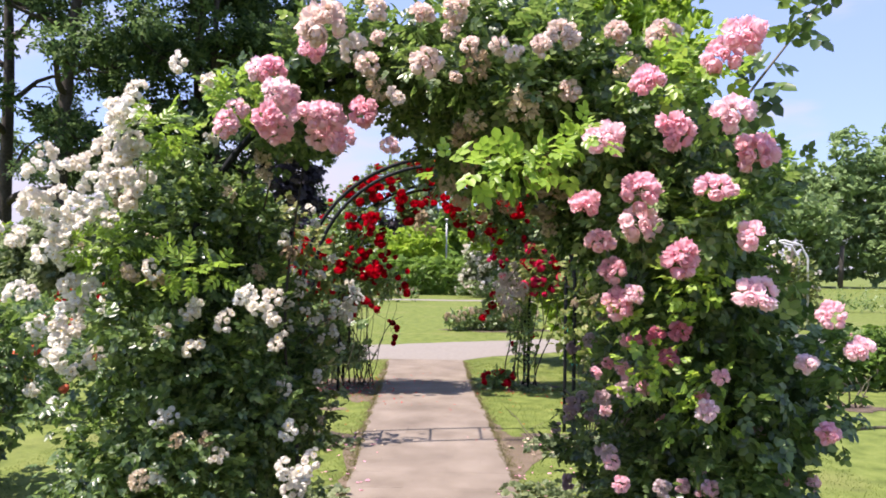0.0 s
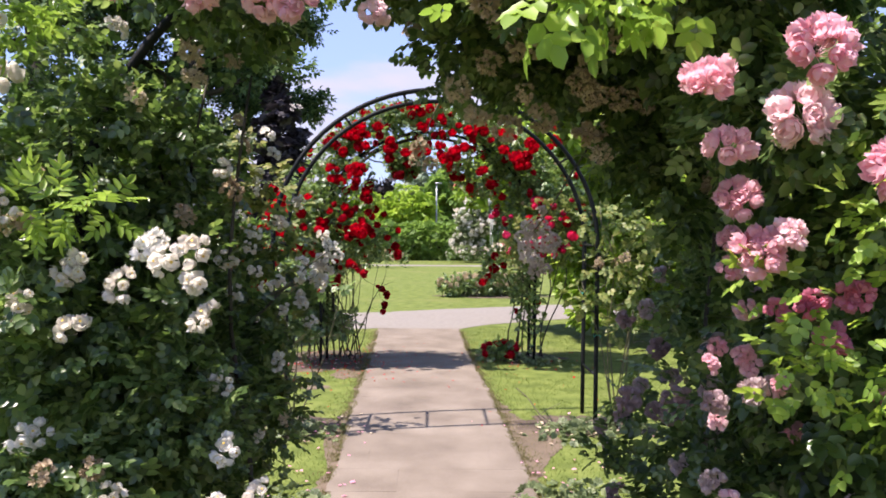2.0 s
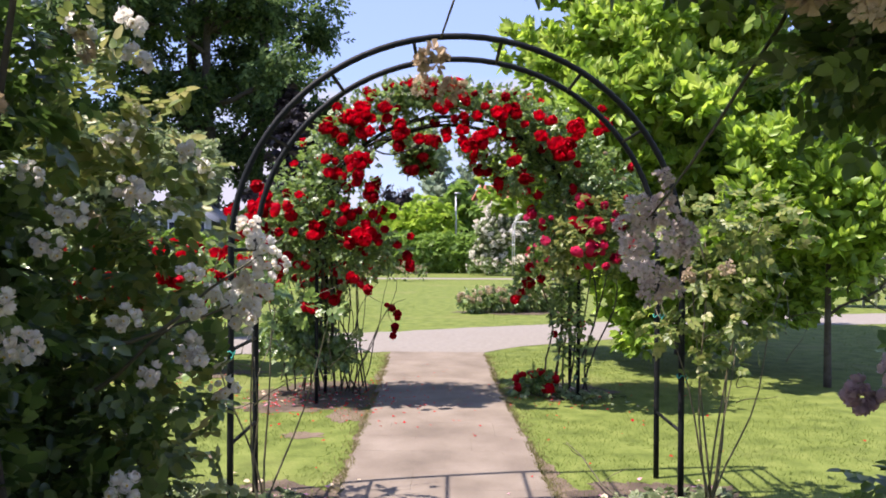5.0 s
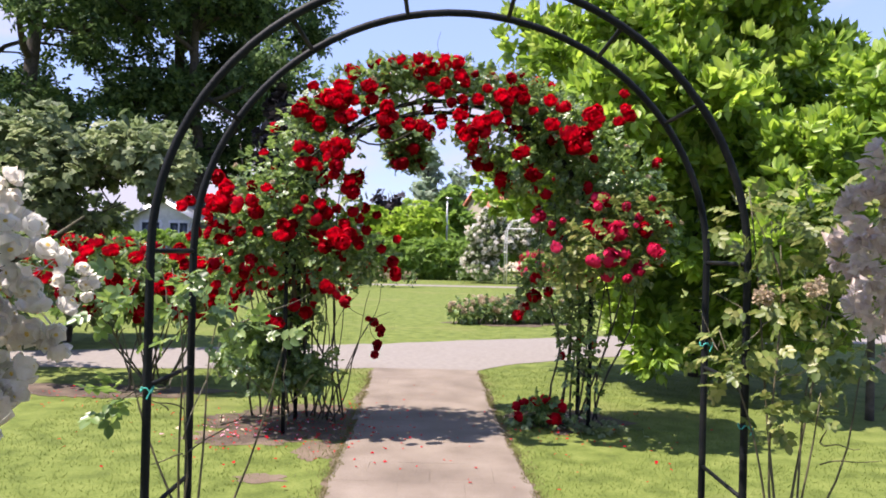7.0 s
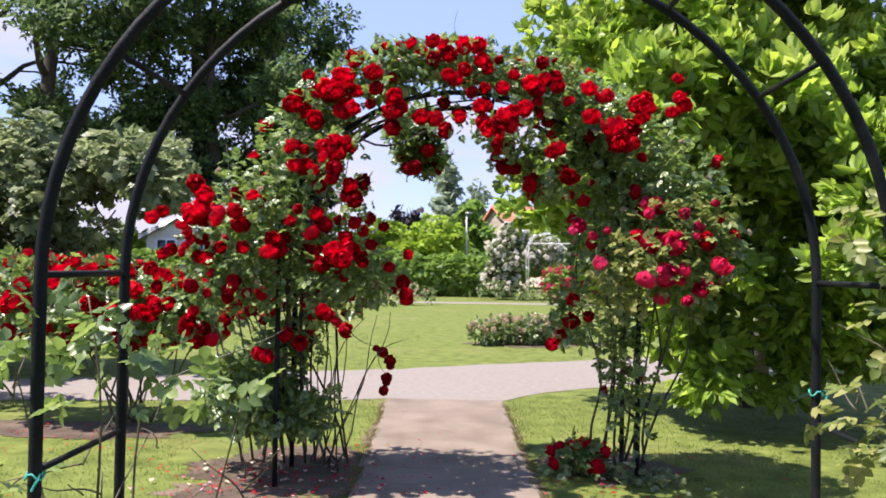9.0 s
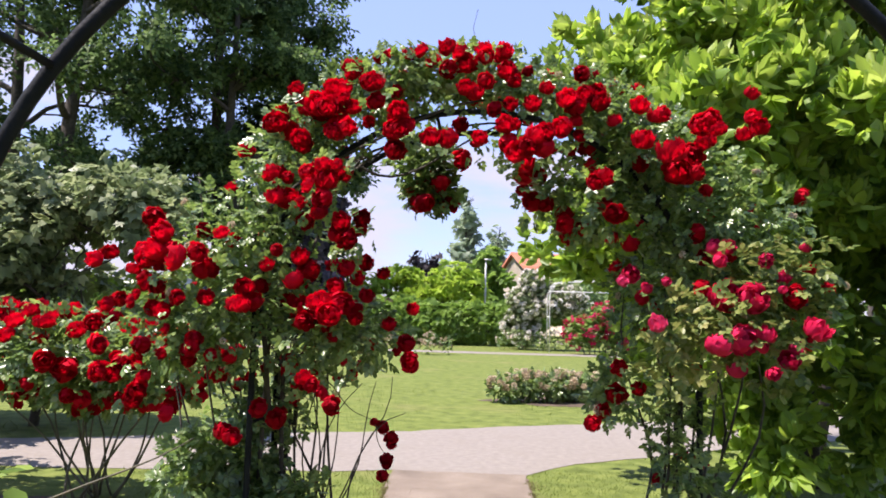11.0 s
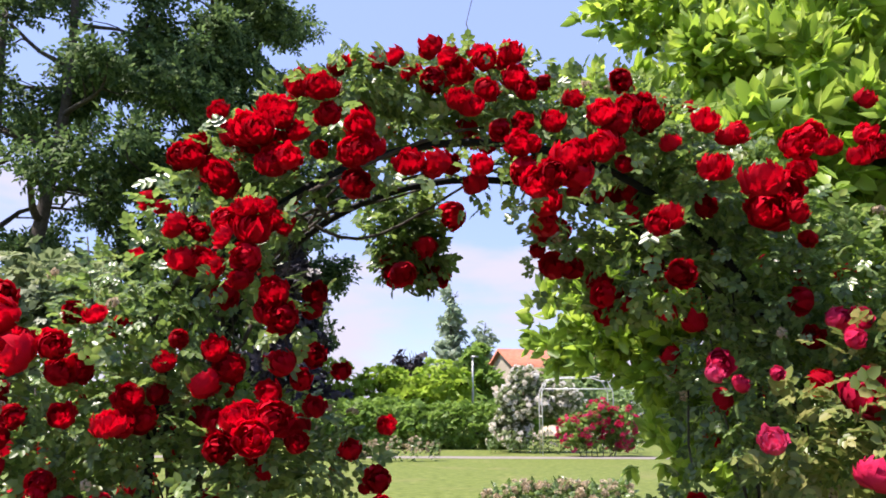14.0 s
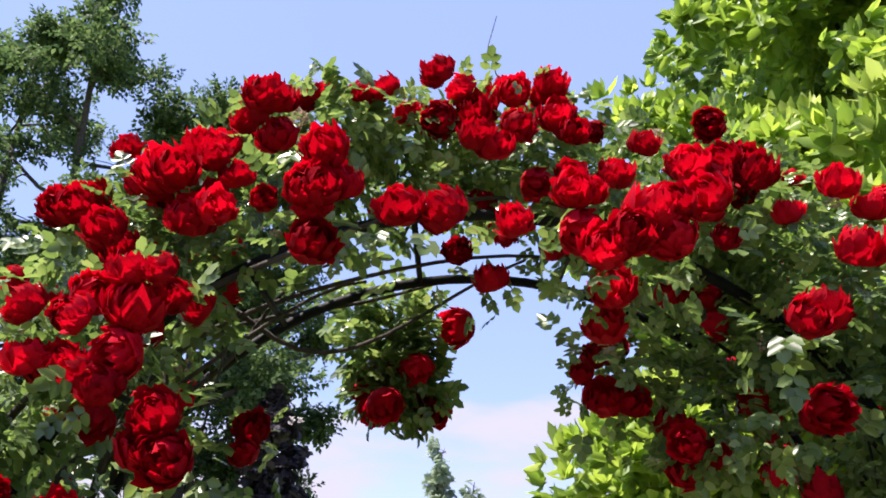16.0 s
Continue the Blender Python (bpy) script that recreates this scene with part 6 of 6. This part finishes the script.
def grass(n, x0, x1, y0, y1, tall, seed):
    r = np.random.default_rng(seed)
    p = np.stack([r.uniform(x0, x1, n), r.uniform(y0, y1, n), np.full(n, -0.002)], -1)
    p = p[off_paths(p)]
    bare = [worn(b, 1 if a > 0 else -1) * r.uniform(0.15, 1.05) for a, b, _ in p]
    far = np.maximum(np.interp(p[:, 1], [q[1] for q in PATH_L], [q[0] for q in PATH_L]) - p[:, 0], p[:, 0] - np.interp(p[:, 1], [q[1] for q in PATH_R[::-1]], [q[0] for q in PATH_R[::-1]]))
    ok = np.array([noise.noise((a * 1.3, b * 1.3, 3.0)) > -0.32 for a, b, _ in p]) & (far > bare)
    p = p[ok]
    blade = np.array([(-0.09, 0, 0), (0.09, 0, 0), (0.05, 0.55, 0.06), (-0.02, 1, 0.22)]), np.array([(0, 1, 2, 3)])
    lean = r.normal(size=p.shape) * 0.45
    v, q = scatter(blade, p, lean * (1, 1, 0) + (0, 0, 0.8), r.normal(size=p.shape) + (0, 0, 0.01), tall * r.uniform(0.5, 1.3, len(p)))
    tagged(new("grass", mesh_of("grass", v, q, mats=[M_GRASS])), "short mown grass beside the path", "grass", kind="stuff")


grass(90000, -3.2, 3.2, 4.4, 12.6, 0.021, 301)
grass(24000, -8, 9, 11, 20, 0.028, 302)


def edge_grass(n, seed):
    """Longer blades that lean over the path's edges in uneven tufts."""
    r = np.random.default_rng(seed)
    y = r.uniform(2.2, 12.0, n)
    side = r.choice((-1, 1), n)
    line = np.where(side < 0, np.interp(y, [q[1] for q in PATH_L], [q[0] for q in PATH_L]), np.interp(y, [q[1] for q in PATH_R[::-1]], [q[0] for q in PATH_R[::-1]]))
    tuft = np.array([noise.noise((b * 5.0, 40.0 + s, 0.0)) + 0.6 * noise.noise((b * 17.0, 50.0 + s, 0.0)) for b, s in zip(y, side)])
    ok = tuft > -0.15
    y, side, line, tuft = y[ok], side[ok], line[ok], tuft[ok]
    p = np.stack([line + side * (r.exponential(0.035, len(y)) - 0.05 * np.clip(tuft + 0.1, 0, 0.6)), y, np.full(len(y), 0.004)], -1)
    blade = np.array([(-0.07, 0, 0), (0.07, 0, 0), (0.04, 0.55, 0.06), (-0.02, 1, 0.25)]), np.array([(0, 1, 2, 3)])
    lean = r.normal(size=p.shape) * 0.5 - np.stack([side * 0.25, side * 0, side * 0], -1)
    v, q = scatter(blade, p, lean * (1, 1, 0) + (0, 0, 0.8), r.normal(size=p.shape) + (0, 0, 0.01), 0.026 * r.uniform(0.5, 1.3, len(p)))
    tagged(new("edge_grass", mesh_of("edge_grass", v, q, mats=[M_DRY_GRASS])), "uneven fringe of half-dry grass along the path", "grass", kind="stuff")


edge_grass(20000, 306)

# clover and weeds round the arch feet
weeds = tagged(new("weeds"), "low weeds and clover at the arch feet", "weeds", kind="stuff")
wl_ = [(x, y, 0.0, 0.35, 0.3, 0.07) for x, y in ((1.25, 6.55), (0.95, 6.45), (-1.0, 6.45), (-1.5, 6.6), (0.75, 5.1), (-0.9, 5.0), (1.2, 9.4))]
foliage("leaves", wl_, 900, TUFT, 0.05, M_SHRUB_LEAF, weeds, 303, shell=0.9, low=0.004)
# sprawling shoots on the ground at the foot of the first arch
low_shoots = thing("rose_shoots", "short leafy rose shoots at the path's edge", "rose bush", (0.2, 3.4, 0))
foliage("foliage", [(-0.55, 3.5, 0.22, 0.14, 0.2, 0.12), (0.08, 3.0, 0.3, 0.1, 0.12, 0.1)], 70, ROSE_SPRIG, 0.12, M_ROSE_LEAF, low_shoots, 304, shell=0.9)
canes("cane", low_shoots, [(0.5, 3.3, 0), (-0.75, 3.6, 0)], [(0.05, 2.95, 0.36), (-0.5, 3.4, 0.3)], 0.006, 305)


def litter(name, n, places, mat, size, seed, label):
    """Small fallen petals or leaves lying flat."""
    r = np.random.default_rng(seed)
    k = r.integers(len(places), size=n)
    c = np.array(places)[k]
    p = np.stack([c[:, 0] + r.normal(size=n) * c[:, 2], c[:, 1] + r.normal(size=n) * c[:, 3], np.full(n, 0.019)], -1)
    v, q = scatter(leaflet(1, 0.8, 0.15, 0.05), p, r.normal(size=p.shape) * (1, 1, 0.1), r.normal(size=p.shape) * 0.15 + (0, 0, 1), size * r.uniform(0.6, 1.4, n))
    tagged(new(name, mesh_of(name, v, q, mats=[mat])), label, "petals", kind="stuff")


litter("fallen_petals", 520, [(-1.3, 9.4, 0.4, 0.35), (-1.0, 9.3, 0.5, 0.4), (0.9, 9.5, 0.3, 0.3), (-3.2, 10.3, 0.7, 0.3), (-0.7, 9.6, 0.4, 0.6), (-1.1, 9.0, 0.5, 0.4), (-1.4, 9.2, 0.5, 0.4), (0, 8.5, 1.6, 1.2)], M_RED, 0.021, 311, "scattered fallen red rose petals")
litter("faded_petals", 160, [(-1.35, 9.2, 0.3, 0.2), (1.1, 6.6, 0.3, 0.2), (-1.0, 6.5, 0.3, 0.2), (-0.9, 5.3, 0.3, 0.4), (0.8, 5.4, 0.3, 0.3)], M_ROSY, 0.028, 312, "scattered faded pink rose petals")
litter("dead_leaves", 130, [(1.15, 6.55, 0.3, 0.2), (-1.1, 6.6, 0.3, 0.2), (-1.3, 9.5, 0.4, 0.3), (1.0, 9.6, 0.3, 0.2)], M_CREAM, 0.04, 313, "dry brown leaves lying on the soil")

# paving slabs laid in a running bond, uneven and worn
pave = bpy.data.objects["path"]
slab_meshes = []
sr = np.random.default_rng(321)
for i in range(6):
    o = sr.normal(size=(4, 2)) * 0.002
    top = np.array([(-0.5, -0.5), (0.5, -0.5), (0.5, 0.5), (-0.5, 0.5)]) * (0.9988, 0.9975) + o
    v = np.concatenate([np.c_[top, np.full(4, 0.0)], np.c_[top, np.full(4, 0.0148)], np.c_[top * 0.998, np.full(4, 0.0150)]])
    q = [(0, 1, 5, 4), (1, 2, 6, 5), (2, 3, 7, 6), (3, 0, 4, 7), (4, 5, 9, 8), (5, 6, 10, 9), (6, 7, 11, 10), (7, 4, 8, 11), (8, 9, 10, 11)]
    slab_meshes.append(mesh_of("slab", v, q, mats=[M_SLAB], flat=True))
y, row = 2.0, 0
while y < 12.0:
    left = np.interp(y + 0.2, [q[1] for q in PATH_L], [q[0] for q in PATH_L])
    right = np.interp(y + 0.2, [q[1] for q in PATH_R[::-1]], [q[0] for q in PATH_R[::-1]])
    w = (right - left) / 3
    cuts = [left + sr.normal() * 0.012] + [left + w * (k + (0.5 if row % 2 else 0.0)) for k in ((0, 1, 2) if row % 2 else (1, 2))] + [right + sr.normal() * 0.012]
    for a, b in zip(cuts, cuts[1:]):
        m = Matrix.Translation(((a + b) / 2, y + 0.2, 0.0001 + sr.uniform(0, 0.0002))) @ Matrix.Rotation(sr.normal() * 0.003, 4, "Z") @ Matrix.Diagonal((b - a, 0.4, 1, 1))
        part("slab", slab_meshes[sr.integers(6)], pave, at=m)
    y += 0.4
    row += 1
